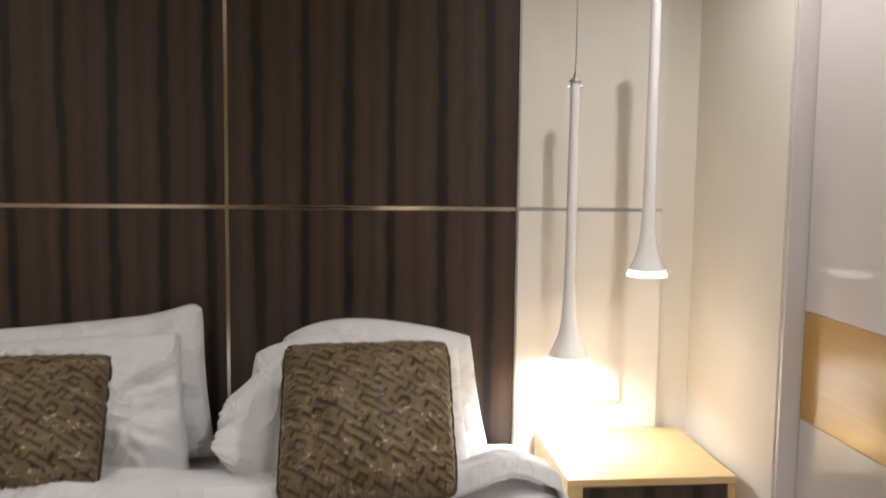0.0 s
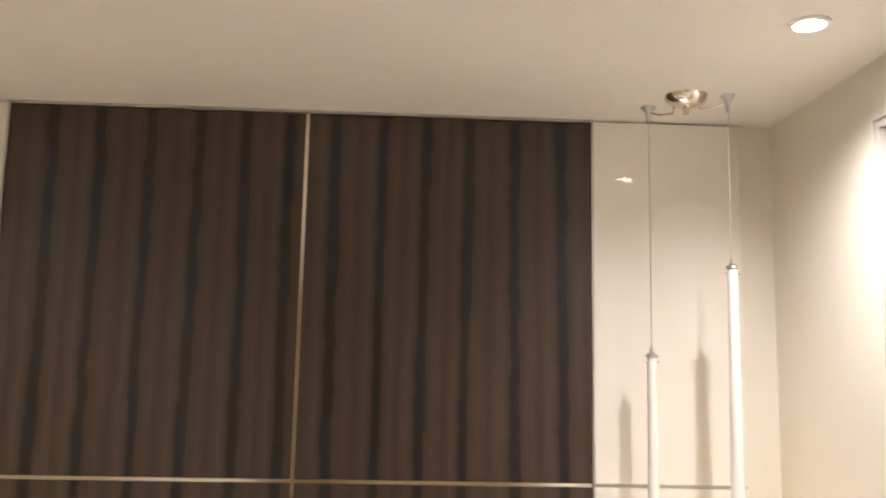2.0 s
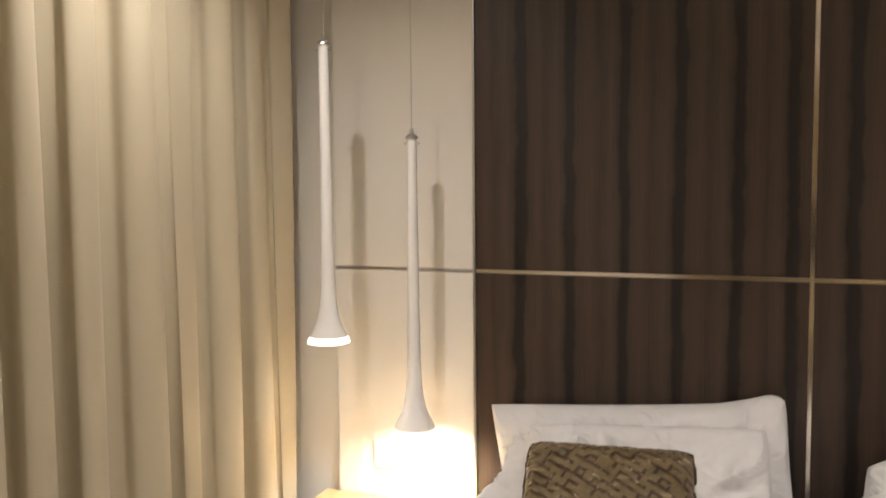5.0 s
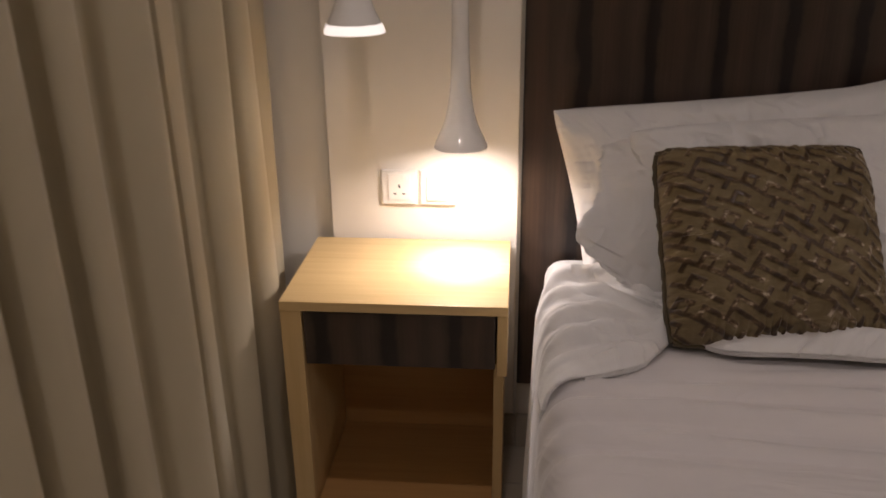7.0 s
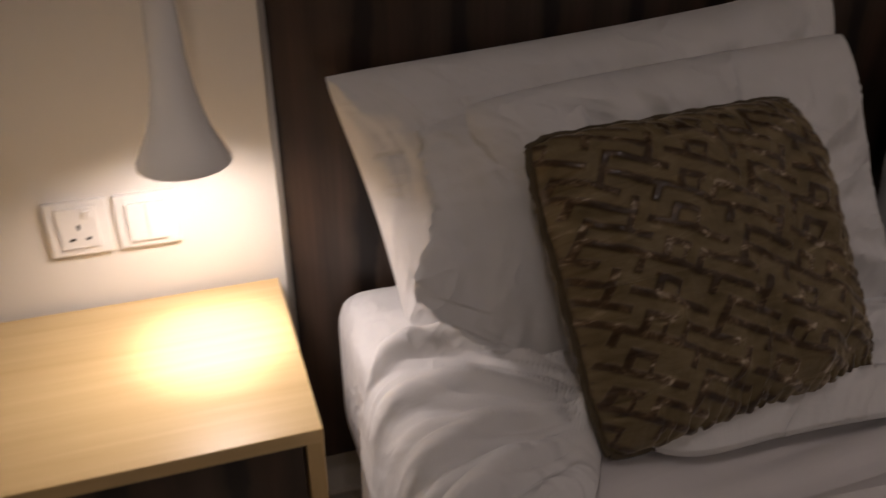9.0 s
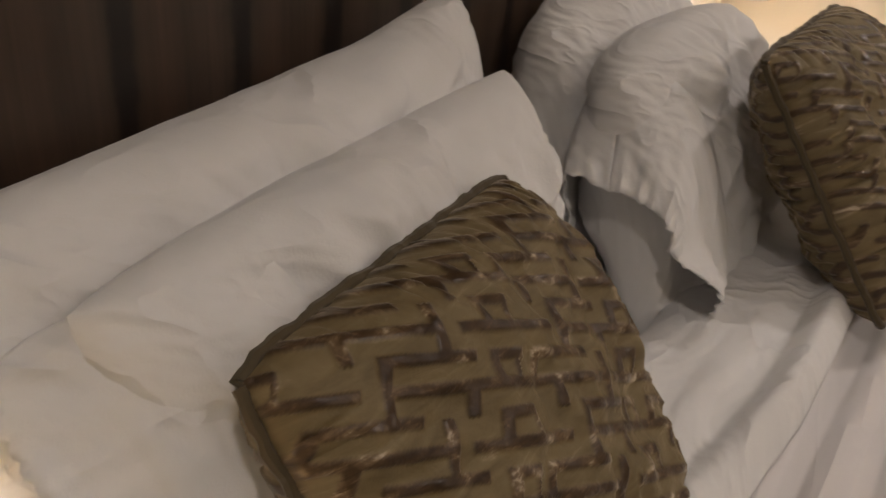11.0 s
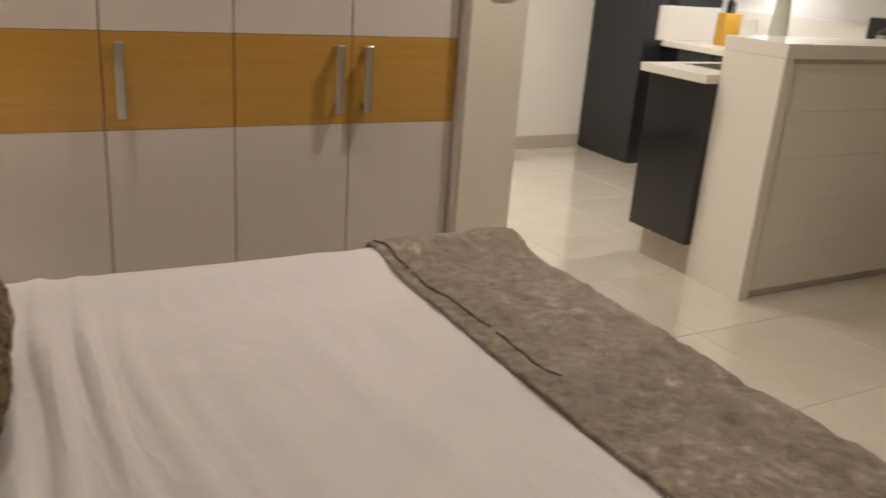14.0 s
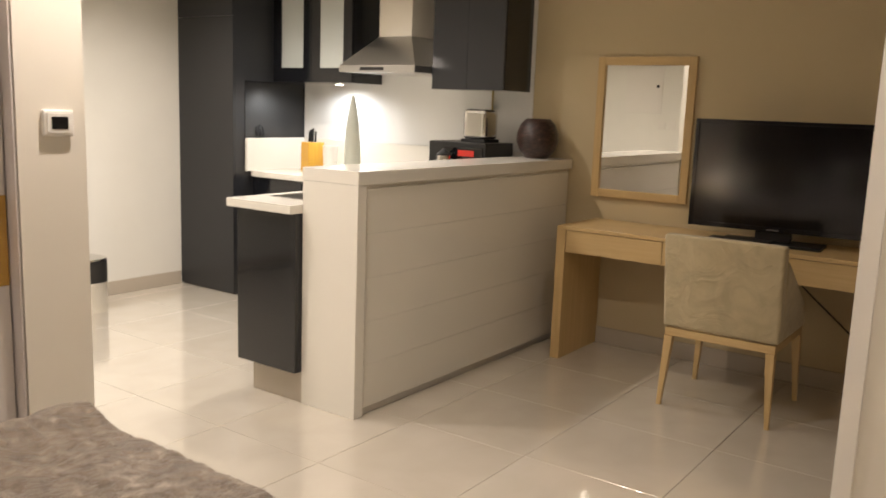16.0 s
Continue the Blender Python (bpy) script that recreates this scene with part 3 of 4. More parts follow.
for a, e in ((0.91, 0.72), (0.70, 0.36), (0.335, 0.12)):
    part("hem", tube([(a + (e - a) * k / 16, -1.568 - 0.055 * (0.91 - a - (e - a) * k / 16) - 0.003 * math.sin(k * 0.8 + a), BTOP + 0.020 + runner_rise(a + (e - a) * k / 16, -1.568 - 0.055 * (0.91 - a - (e - a) * k / 16), 1.0, 0.03) + 0.007) for k in range(17)], 0.0045, 6), HEM, runner, "dark brown seam")


# ---- pillows and cushions ----
def puff(w, h, t, nx=48, ny=40, dents=0.0, seed=0.0, corner=0.09, arch=0.0, flange=0.0, full=0.5, taper=(0.0, 0.0), rounded=0.0, gathers=0.0, perk=0.0):
    """A stuffed case in the x-z plane: w wide, h high, t thick, its corners drawn in. arch lifts the middle of the
    top edge; flange is the share of the width, at the low x end, that is loose empty cloth."""
    bm = bmesh.new()

    def point(u, v, side):
        a, b = 2 * u - 1, 2 * v - 1
        s = a if flange == 0 else (a + flange) / (1 - flange) if a > -1 + 2 * flange else -1.0
        loose = max(0.0, (-1 + 2 * flange - a)) / max(2 * flange, 0.01)
        edge = max((1 - abs(s) ** 2.8) * (1 - abs(b) ** 2.8), 0.0)
        d = 0.5 * t * edge ** full
        x = 0.5 * w * a * (1 - corner * (1 - b * b) * abs(a) ** 3)
        z = 0.5 * h * b * (1 - corner * (1 - a * a) * abs(b) ** 3) + arch * (1 - a * a) * (1 - 0.45 * a) * max(b, 0.0) - 0.15 * arch * abs(a) ** 3 * max(b, 0)
        x *= 1 - (taper[0] if a < 0 else taper[1]) * (b + 1) / 2
        x *= 1 - rounded * (a * b) ** 6
        z *= 1 - rounded * (a * b) ** 6
        z += perk * max(0.0, (a - 0.5) / 0.5) ** 1.5 * max(b, 0.0) * (1 - 0.9 * max(0.0, (a - 0.86) / 0.14) ** 2)
        soft = min(1.0, 1.6 * edge)
        wr = dents * (1.5 * nz(1.7 * a + seed, 1.5 * b, 1.0) + 0.8 * nz(4.2 * a + seed, 3.1 * b, 4.0) + 0.45 * nz(9 * a + seed, 7 * b, 8.0)) * soft
        ray = math.atan2(b, a * 1.3)
        pull = -dents * 1.3 * (abs(nz(4.0 * ray + seed, 0.7, 2.0)) - 0.25) * min(1.0, (a * a + b * b)) * soft
        rimward = max(abs(a), abs(b))
        along = b * h if abs(a) > abs(b) else a * w
        pleat = gathers * ridges(190 * along + 5 * nz(a * 3 + seed, b * 3, 3.0)) * max(0.0, (rimward - 0.72) / 0.28) * min(1.0, (1 - rimward) / 0.06) * max(0.0, 0.4 + 1.4 * nz(4 * a + seed, 4 * b, 6.0))
        y = side * (d + wr + pull - pleat)
        if loose > 0:
            y = side * 0.022 * (1 - abs(b) ** 4) * (0.4 + loose) + loose * (0.016 * math.sin(4.5 * b + seed) - 0.03) + 0.012 * nz(6 * b, 3 * a, seed)
            z *= 1 - 0.05 * loose
        return Vector((x, y, z))
    grid = {}
    uv = bm.loops.layers.uv.new("cloth")
    for side in (-1, 1):
        for i in range(nx + 1):
            for j in range(ny + 1):
                rim = i in (0, nx) or j in (0, ny)
                key = (0 if rim else side, i, j)
                if key not in grid:
                    p = point(i / nx, j / ny, 0 if rim else side)
                    grid[key] = bm.verts.new(p)
    for side in (-1, 1):
        def g(i, j):
            return grid[(0, i, j)] if i in (0, nx) or j in (0, ny) else grid[(side, i, j)]
        for i in range(nx):
            for j in range(ny):
                f = [g(i, j), g(i + 1, j), g(i + 1, j + 1), g(i, j + 1)]
                at = [(i, j), (i + 1, j), (i + 1, j + 1), (i, j + 1)]
                face = bm.faces.new(f if side < 0 else f[::-1])
                for loop, (p, q) in zip(face.loops, at if side < 0 else at[::-1]):
                    loop[uv].uv = ((p / nx - 0.5) * (w + 0.25 * t) * -side, (q / ny - 0.5) * (h + 0.25 * t))
    bmesh.ops.recalc_face_normals(bm, faces=bm.faces)
    return bm


def laid(centre, across, up):
    """The pose of a pillow from its middle, the way its width runs and the way its height runs."""
    x = Vector(across).normalized()
    z = Vector(up)
    z = (z - x * z.dot(x)).normalized()
    y = z.cross(x)
    m = Matrix((x, y, z)).transposed().to_4x4()
    m.translation = centre
    return m


def pillow(centre, across, up, w, h, t, label, seed, arch=0.02, flange=0.0, dents=0.016, taper=(0.0, 0.0), perk=0.0):
    ob = thing("pillow", label=label, category="pillow", group="bed pillows")
    ob.matrix_basis = laid(centre, across, up)
    part("case", puff(w, h, t, 96, 66, dents, seed, 0.035, arch, flange, 0.42, taper, 0.02, 0.006, perk), M["linen"], ob)
    return ob


def case_end(ob, w, h, t, lip, seed):
    """The open end of a pillow case: cloth that runs from the stuffed body to a loose lip, given as eight points."""
    back = ob.matrix_basis.inverted()
    pts = [back @ Vector(p) for p in lip]

    def loop(q):
        k = int(q * 8) % 8
        f = q * 8 - int(q * 8)
        p0, p1, p2, p3 = (pts[(k + i) % 8] for i in (-1, 0, 1, 2))
        return 0.5 * (2 * p1 + (p2 - p0) * f + (2 * p0 - 5 * p1 + 4 * p2 - p3) * f * f + (3 * p1 - p0 - 3 * p2 + p3) * f ** 3)

    def place(u, v):
        c, s = math.cos(2 * math.pi * u), math.sin(2 * math.pi * u)
        ring = Vector((-0.27 * w, -0.5 * t * math.copysign(abs(s) ** 0.9, s) * 1.0, 0.47 * h * math.copysign(abs(c) ** 0.7, c)))
        end = loop(u % 1.0)
        p = ring.lerp(end, v ** 0.9)
        out = Vector((0, -s * 0.6, c * 0.4))
        puffed = 0.012 * math.sin(math.pi * v)
        crease = 0.013 * v * (ridges(2 * math.pi * 7 * u + 3 * nz(6 * c + seed, 6 * s, 2 * v)) - 0.4) + 0.012 * v * nz(5 * c + seed, 5 * s, 4 * v)
        return p + out * (puffed + crease) + Vector((0.010 * v * v * nz(8 * c, 8 * s, seed), 0, 0))
    end = part("case_end", sheet(112, 20, place), M["linen"], ob, "loose open end of the pillow case")
    thick(end, 0.0025)


pillow((-0.405, -0.125, 0.785), (1, -0.04, 0.10), (0.0, 0.22, 1), 0.765, 0.44, 0.20, "white cotton pillow leaning on the dark headboard", 1.0, 0.0, 0.0, 0.024, (-0.15, 0.03), 0.028)
front = pillow((-0.375, -0.275, 0.768), (1, 0.02, 0.07), (0.0, 0.40, 1), 0.63, 0.43, 0.20, "white cotton pillow with an open case end, leaning behind a cushion", 5.0, 0.01, 0.0, 0.026, (0.0, 0.08))
case_end(front, 0.63, 0.43, 0.20, [(-0.752, -0.165, 0.895), (-0.757, -0.215, 0.868), (-0.768, -0.285, 0.82), (-0.812, -0.344, 0.759), (-0.735, -0.372, 0.690), (-0.705, -0.320, 0.640), (-0.725, -0.235, 0.70), (-0.740, -0.180, 0.81)], 2.0)
pillow((0.455, -0.125, 0.757), (1, 0.02, 0.0), (0.0, 0.24, 1), 0.72, 0.40, 0.22, "plump white cotton pillow leaning on the headboard", 9.0, 0.052, 0.0, 0.024, (0.22, 0.16))
front = pillow((0.385, -0.30, 0.748), (1, 0.05, 0.02), (0.0, 0.42, 1), 0.69, 0.42, 0.21, "crumpled white cotton pillow with a loose case end", 13.0, 0.04, 0.0, 0.026, (0.22, 0.06))
case_end(front, 0.69, 0.42, 0.21, [(0.045, -0.297, 0.805), (0.038, -0.370, 0.800), (0.030, -0.410, 0.752), (0.030, -0.478, 0.722), (0.10, -0.445, 0.645), (0.13, -0.36, 0.62), (0.10, -0.25, 0.67), (0.055, -0.225, 0.795)], 7.0)

VEL = material("brown cut velvet", (0.12, 0.08, 0.045), 0.5, spec=0.35)
n = Nodes(VEL)
n.b.inputs["Sheen Weight"].default_value = 0.5
n.b.inputs["Sheen Roughness"].default_value = 0.3
n.b.inputs["Sheen Tint"].default_value = (0.85, 0.75, 0.55, 1)
vu = n.coords((1, 1, 1), "UV")
weave = n.t.nodes.new("ShaderNodeAttribute")
weave.attribute_name = "cut"
bars = weave.outputs["Fac"]
streak = n.t.nodes.new("ShaderNodeMapping")
streak.inputs["Scale"].default_value = (14, 40, 1)
streak.inputs["Rotation"].default_value = (0, 0, radians(20))
n.link(vu, streak.inputs[0])
crush_shine = n.noise(streak.outputs[0], 1.0, 5, 0.6, 0.8)
glint_speck = n.maths("ADD", n.maths("MULTIPLY", n.noise(vu, 60, 4, 0.6, 0.6), 0.4), n.maths("MULTIPLY", crush_shine, 0.6))
# Palest stops paint soft sheen on the pile and glints in the cut bars.
pile = n.ramp(crush_shine, [(0.30, (0.118, 0.086, 0.040)), (0.50, (0.168, 0.125, 0.062)), (0.62, (0.195, 0.148, 0.078)), (0.74, (0.33, 0.27, 0.17))])
cut = n.ramp(glint_speck, [(0.40, (0.036, 0.020, 0.010)), (0.51, (0.070, 0.041, 0.021)), (0.57, (0.16, 0.108, 0.060)), (0.64, (0.55, 0.46, 0.34))])
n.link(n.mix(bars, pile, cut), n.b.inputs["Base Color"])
n.link(n.maths("SUBTRACT", 0.62, n.maths("MULTIPLY", bars, 0.30)), n.b.inputs["Roughness"])
n.bump(n.maths("MULTIPLY", glint_speck, 0.9), 0.45, 0.008)


# the woven key: bars between the knots of a net, eight knots wide and four high
KEY_ACROSS = ("11111011", "01110001", "11011111", "00011101")
KEY_UP = ("01000101", "00010010", "10010001", "00100100")
KNOT, BAR = 0.0240, 0.19


def key_cut(u, v, seed):
    """How far (0 to 1) the pile is cut away at a place on the cover, in metres from its middle."""
    turn = radians(-30)
    a = (u * math.cos(turn) + v * math.sin(turn)) / KNOT + 0.05 * nz(u * 16 + seed, v * 16) + 60
    b = (v * math.cos(turn) - u * math.sin(turn)) / KNOT + 0.05 * nz(u * 16, v * 16 + seed) + 60
    if int(a // 8) % 2:
        b += 2
    best = 9.0
    col, row = int(a) % 8, round(b)
    if KEY_ACROSS[row % 4][col] == "1":
        best = abs(b - row)
    for near in (math.floor(a), math.floor(a) + 1):
        if KEY_UP[int(b) % 4][near % 8] == "1":
            best = min(best, abs(a - near))
        for flat in (math.floor(b), math.floor(b) + 1):
            if "1" in (KEY_ACROSS[flat % 4][near % 8], KEY_ACROSS[flat % 4][(near - 1) % 8]):
                best = min(best, max(abs(a - near), abs(b - flat)))
    return min(1.0, max(0.0, (BAR + 0.05 - best) / 0.075))


PIPE = cloth("dark olive piping", (0.075, 0.055, 0.028), 0.7, 0.2)


def cushion(centre, across, up, w, h, t, label, seed):
    ob = thing("cushion", label=label, category="cushion", group="velvet cushions")
    ob.matrix_basis = laid(centre, across, up)
    bm = puff(w, h, t, 240, 240, 0.014, seed, 0.02, 0.0, 0.0, 0.5, (0.0, 0.0), 0.052, 0.010)
    bm.normal_update()
    layer, uv = bm.verts.layers.float.new("cut"), bm.loops.layers.uv["cloth"]
    sunk = {}
    for q in bm.verts:
        u, v = q.link_loops[0][uv].uv
        q[layer] = key_cut(u, v, seed)
        sunk[q] = q.normal * (0.0022 * q[layer])
    for q, d in sunk.items():
        q.co -= d
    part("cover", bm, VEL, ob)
    pts, rad = [], []
    for k in range(241):
        q = 4 * k / 240
        a, b = [(2 * q - 1, -1), (1, 2 * (q - 1) - 1), (1 - 2 * (q - 2), 1), (-1, 1 - 2 * (q - 3))][min(3, int(q))]
        c, r = 0.02, 1 - 0.052 * (a * b) ** 6
        wave = 0.0035 * nz(k * 0.21, seed) + 0.002 * nz(k * 0.6, seed + 4)
        x = 0.5 * w * a * (1 - c * (1 - b * b) * abs(a) ** 3) * r * 1.006 + wave * (abs(a) == 1)
        z = 0.5 * h * b * (1 - c * (1 - a * a) * abs(b) ** 3) * r * 1.006 + wave * (abs(b) == 1)
        pts.append((x, 0.004 * nz(k * 0.17, seed + 9), z))
        rad.append(0.0060 + 0.0012 * nz(k * 0.45, seed + 2))
    part("piping", tube(pts, rad, 8), PIPE, ob, "dark olive corded edge")
    return ob


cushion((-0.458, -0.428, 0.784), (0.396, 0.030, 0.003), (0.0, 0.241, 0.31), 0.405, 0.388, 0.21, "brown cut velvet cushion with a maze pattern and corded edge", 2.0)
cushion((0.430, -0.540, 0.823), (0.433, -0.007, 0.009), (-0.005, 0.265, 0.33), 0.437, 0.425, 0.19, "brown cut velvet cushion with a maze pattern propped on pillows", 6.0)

# ---- kitchen ----
PX0, PX1, PY0, PY1, PH = 1.392, 1.728, FAR + 0.004, -3.592, 1.13
pen = thing("breakfast_bar", label="white quartz breakfast bar with a panelled front", category="breakfast bar")
part("end_panel", cube(PX0, PX1, PY1 - 0.06, PY1, 0.0, PH - 0.0605, 0.002), M["quartz"], pen)
part("top", cube(PX0 - 0.002, PX1 + 0.002, PY0, PY1 + 0.001, PH - 0.06, PH, 0.003), M["quartz"], pen)
part("core", cube(PX0 + 0.022, PX1, PY0, PY1 - 0.061, 0.0, PH - 0.061), M["quartz"], pen)
zs = [0.035 + k * (PH - 0.06 - 0.035 - 0.02) / 5 for k in range(6)]
for a, b in zip(zs, zs[1:]):
    part("plank", cube(PX0 + 0.010, PX0 + 0.0215, PY0 + 0.03, PY1 - 0.062 - 0.012, a + 0.0004, b - 0.0004, 0.0006), M["quartz"], pen)
part("shadow_gap", cube(PX0 + 0.012, PX0 + 0.021, PY0 + 0.03, PY1 - 0.062, 0.004, 0.034), M["steel"], pen, "grey metal plinth strip")

sink = thing("sink_unit", label="black gloss kitchen sink cabinet with a steel sink", category="kitchen cabinet")
CT = 0.955
part("end_panel", cube(PX1 + 0.003, 2.128, -3.57, -3.55, 0.155, CT - 0.04, 0.002), M["black"], sink)
part("carcass", cube(PX1 + 0.003, 2.12, FAR + 0.63, -3.571, 0.155, CT - 0.041), M["charcoal"], sink)
part("plinth", cube(PX1 + 0.003, 2.07, FAR + 0.63, -3.60, 0.0, 0.154), M["skirting"], sink, "beige plinth")
part("worktop", boxes((PX1 + 0.003, 2.165, -3.72, -3.515, CT - 0.04, CT, 0.002), (PX1 + 0.003, 1.79, FAR + 0.63, -3.7205, CT - 0.04, CT), (2.09, 2.17, FAR + 0.63, -3.7205, CT - 0.04, CT), (1.7905, 2.0895, FAR + 0.63, -4.10, CT - 0.04, CT)), M["quartz"], sink, "white quartz worktop")
part("bowl", boxes((1.791, 2.089, -4.099, -3.721, CT - 0.20, CT - 0.185), (1.791, 1.801, -4.099, -3.721, CT - 0.184, CT + 0.003), (2.079, 2.089, -4.099, -3.721, CT - 0.184, CT + 0.003), (1.8015, 2.0785, -3.731, -3.721, CT - 0.184, CT + 0.003), (1.8015, 2.0785, -4.099, -4.089, CT - 0.184, CT + 0.003)), M["steel"], sink, "stainless steel sink bowl")

CB = 0.91
back = thing("base_cabinet", label="black gloss kitchen base cabinets", category="kitchen cabinet")
part("carcass", cube(2.175, 3.725, FAR + 0.005, -5.09, 0.10, CB - 0.041), M["charcoal"], back)
for a, b in ((2.18, 2.69), (2.70, 3.21), (3.22, 3.722)):
    part("drawer", cube(a, b, -5.089, -5.07, CB - 0.20, CB - 0.05, 0.002), M["black"], back)
    part("door", cube(a, b, -5.089, -5.07, 0.11, CB - 0.21, 0.002), M["black"], back)
part("plinth", cube(2.175, 3.725, FAR + 0.1, -5.14, 0.0, 0.099), M["skirting"], back)
wt = solo("worktop", boxes((1.735, 3.728, FAR + 0.005, -5.055, CB - 0.04, CB, 0.002), (1.735, 3.728, FAR + 0.005, FAR + 0.025, CB + 0.0005, CB + 0.24, 0.002), (3.706, 3.728, FAR + 0.026, -5.0, CB + 0.0005, CB + 0.24, 0.002)), M["quartz"], "white quartz worktop with a raised upstand", "worktop")
tall = thing("tall_cabinet", label="tall charcoal kitchen cabinet beside the entry wall", category="kitchen cabinet")
part("body", cube(3.732, ENTRY - 0.002, FAR + 0.005, -4.912, 0.0, CEIL - 0.002), M["charcoal"], tall)
part("door", cube(3.732, ENTRY - 0.002, -4.911, -4.892, 0.012, 2.0, 0.002), M["charcoal"], tall)
part("door", cube(3.732, ENTRY - 0.002, -4.911, -4.892, 2.004, CEIL - 0.004, 0.002), M["charcoal"], tall)
part("splash_panel", cube(3.727, 3.731, FAR + 0.026, -5.0, CB + 0.245, 1.56), M["black"], tall, "glossy black side panel")

GLASS = material("frosted cabinet door glass", (0.74, 0.79, 0.77), 0.12, spec=0.6)
GLASS.node_tree.nodes["Principled BSDF"].inputs["Transmission Weight"].default_value = 0.25


def wall_cabinet(x0, x1, doors, label, UZ, glazed=()):
    t = thing("wall_cabinet", (0, 0, 0), label=label, category="kitchen cabinet", group="wall cabinets")
    y1 = -5.275
    part("body", boxes((x0, x1, FAR + 0.005, FAR + 0.02, UZ, CEIL - 0.003), (x0, x0 + 0.018, FAR + 0.0205, y1 - 0.02, UZ, CEIL - 0.003), (x1 - 0.018, x1, FAR + 0.0205, y1 - 0.02, UZ, CEIL - 0.003),
                       (x0 + 0.0185, x1 - 0.0185, FAR + 0.0205, y1 - 0.02, UZ, UZ + 0.018), (x0 + 0.0185, x1 - 0.0185, FAR + 0.0205, y1 - 0.02, CEIL - 0.02, CEIL - 0.003)), M["black"], t)
    w = (x1 - x0) / doors
    for k in range(doors):
        a, b = x0 + k * w + 0.001, x0 + (k + 1) * w - 0.001
        if k in glazed:
            d = part("door", boxes((a, a + 0.08, y1 - 0.018, y1, UZ, CEIL - 0.004, 0.001), (b - 0.08, b, y1 - 0.018, y1, UZ, CEIL - 0.004, 0.001), (a + 0.0805, b - 0.0805, y1 - 0.018, y1, UZ, UZ + 0.10), (a + 0.0805, b - 0.0805, y1 - 0.018, y1, CEIL - 0.1, CEIL - 0.004)), M["black"], t)
            part("pane", cube(a + 0.0805, b - 0.0805, y1 - 0.012, y1 - 0.008, UZ + 0.1005, CEIL - 0.1005), GLASS, d, "pale frosted glass pane")
            for z in (UZ + 0.30, UZ + 0.55):
                part("shelf", cube(a, b, FAR + 0.021, y1 - 0.025, z, z + 0.012), M["plastic_white"], t, "white shelf behind the glass")
            part("lining", cube(a, b, FAR + 0.0205, FAR + 0.024, UZ + 0.02, CEIL - 0.022), M["plastic_white"], t, "white cabinet lining")
        else:
            part("door", cube(a, b, y1 - 0.018, y1, UZ, CEIL - 0.004, 0.0015), M["charcoal"] if not glazed else M["black"], t)
    return t


wall_cabinet(1.722, 2.262, 2, "charcoal kitchen wall cabinet over the worktop", 1.535)
wall_cabinet(2.955, 3.728, 2, "black kitchen wall cabinet with two glass doors", 1.565, (0, 1))

hood = thing("cooker_hood", label="brushed steel pyramid cooker hood with a white chimney", category="cooker hood")
hx0, hx1, hy = 2.268, 2.905, -5.10
bm = bmesh.new()
lo = [bm.verts.new(p) for p in ((hx0, FAR + 0.006, 1.675), (hx1, FAR + 0.006, 1.675), (hx1, hy, 1.675), (hx0, hy, 1.675))]
hi = [bm.verts.new(p) for p in ((2.48, FAR + 0.006, 1.875), (2.76, FAR + 0.006, 1.875), (2.76, -5.33, 1.875), (2.48, -5.33, 1.875))]
for i in range(4):
    bm.faces.new((lo[i], lo[(i + 1) % 4], hi[(i + 1) % 4], hi[i]))
bm.faces.new(hi)
bm.faces.new(lo[::-1])
bmesh.ops.recalc_face_normals(bm, faces=bm.faces)
part("canopy", bm, M["steel"], hood)
part("rim", cube(hx0 - 0.002, hx1 + 0.002, FAR + 0.006, hy + 0.003, 1.63, 1.674, 0.003), M["steel"], hood)
part("control_strip", cube(2.52, 2.72, hy + 0.003, hy + 0.006, 1.642, 1.662), M["plastic_black"], hood, "black control strip")
part("chimney", cube(2.481, 2.759, FAR + 0.006, -5.331, 1.877, CEIL - 0.002, 0.002), M["wall"], hood, "white boxed chimney")
part("hood_lamp", cube(2.42, 2.50, -5.50, -5.43, 1.6265, 1.6295), M["plastic_white"], hood, "white hood lamp cover")
part("hood_lamp", cube(2.72, 2.80, -5.50, -5.43, 1.6265, 1.6295), M["plastic_white"], hood, "white hood lamp cover")
led = thing("cabinet_light", (3.20, -5.42, 1.565), label="small round lit lamp under the wall cabinet", category="under-cabinet lamp")
part("housing", lathe([(0.0, 0.0), (0.034, 0.0), (0.034, -0.009), (0.030, -0.010), (0.0, -0.010)], 28), M["steel"], led)
part("lens", lathe([(0.0, -0.0102), (0.027, -0.0102), (0.026, -0.013), (0.0, -0.013)], 24), M["down_glow"], led, "glowing lamp lens")
spot("cabinet_beam", (3.20, -5.42, 1.545), 17, 172, (0.86, 0.94, 1.0), 0.6, 0.06)

# worktop things
oven = thing("mini_oven", (1.955, -5.37, CB), label="small black countertop oven with a toaster on top", category="mini oven")
part("body", cube(-0.175, 0.255, -0.16, 0.17, 0.012, 0.30, 0.008), M["plastic_black"], oven)
part("side", cube(0.2555, 0.262, -0.15, 0.16, 0.02, 0.29, 0.003), M["steel"], oven, "steel side")
part("door", cube(-0.16, 0.14, 0.171, 0.182, 0.05, 0.27, 0.004), M["screen"], oven, "dark glass door")
part("red_label", cube(-0.10, 0.02, 0.183, 0.185, 0.215, 0.252), material("red label", (0.55, 0.03, 0.02), 0.5), oven, "red label")
for dx in (-0.14, 0.22):
    for dy in (-0.13, 0.14):
        part("foot", cube(dx - 0.015, dx + 0.015, dy - 0.015, dy + 0.015, 0, 0.011), M["plastic_black"], oven)
POL = material("polished steel", (0.72, 0.71, 0.68), 0.12, 1.0)
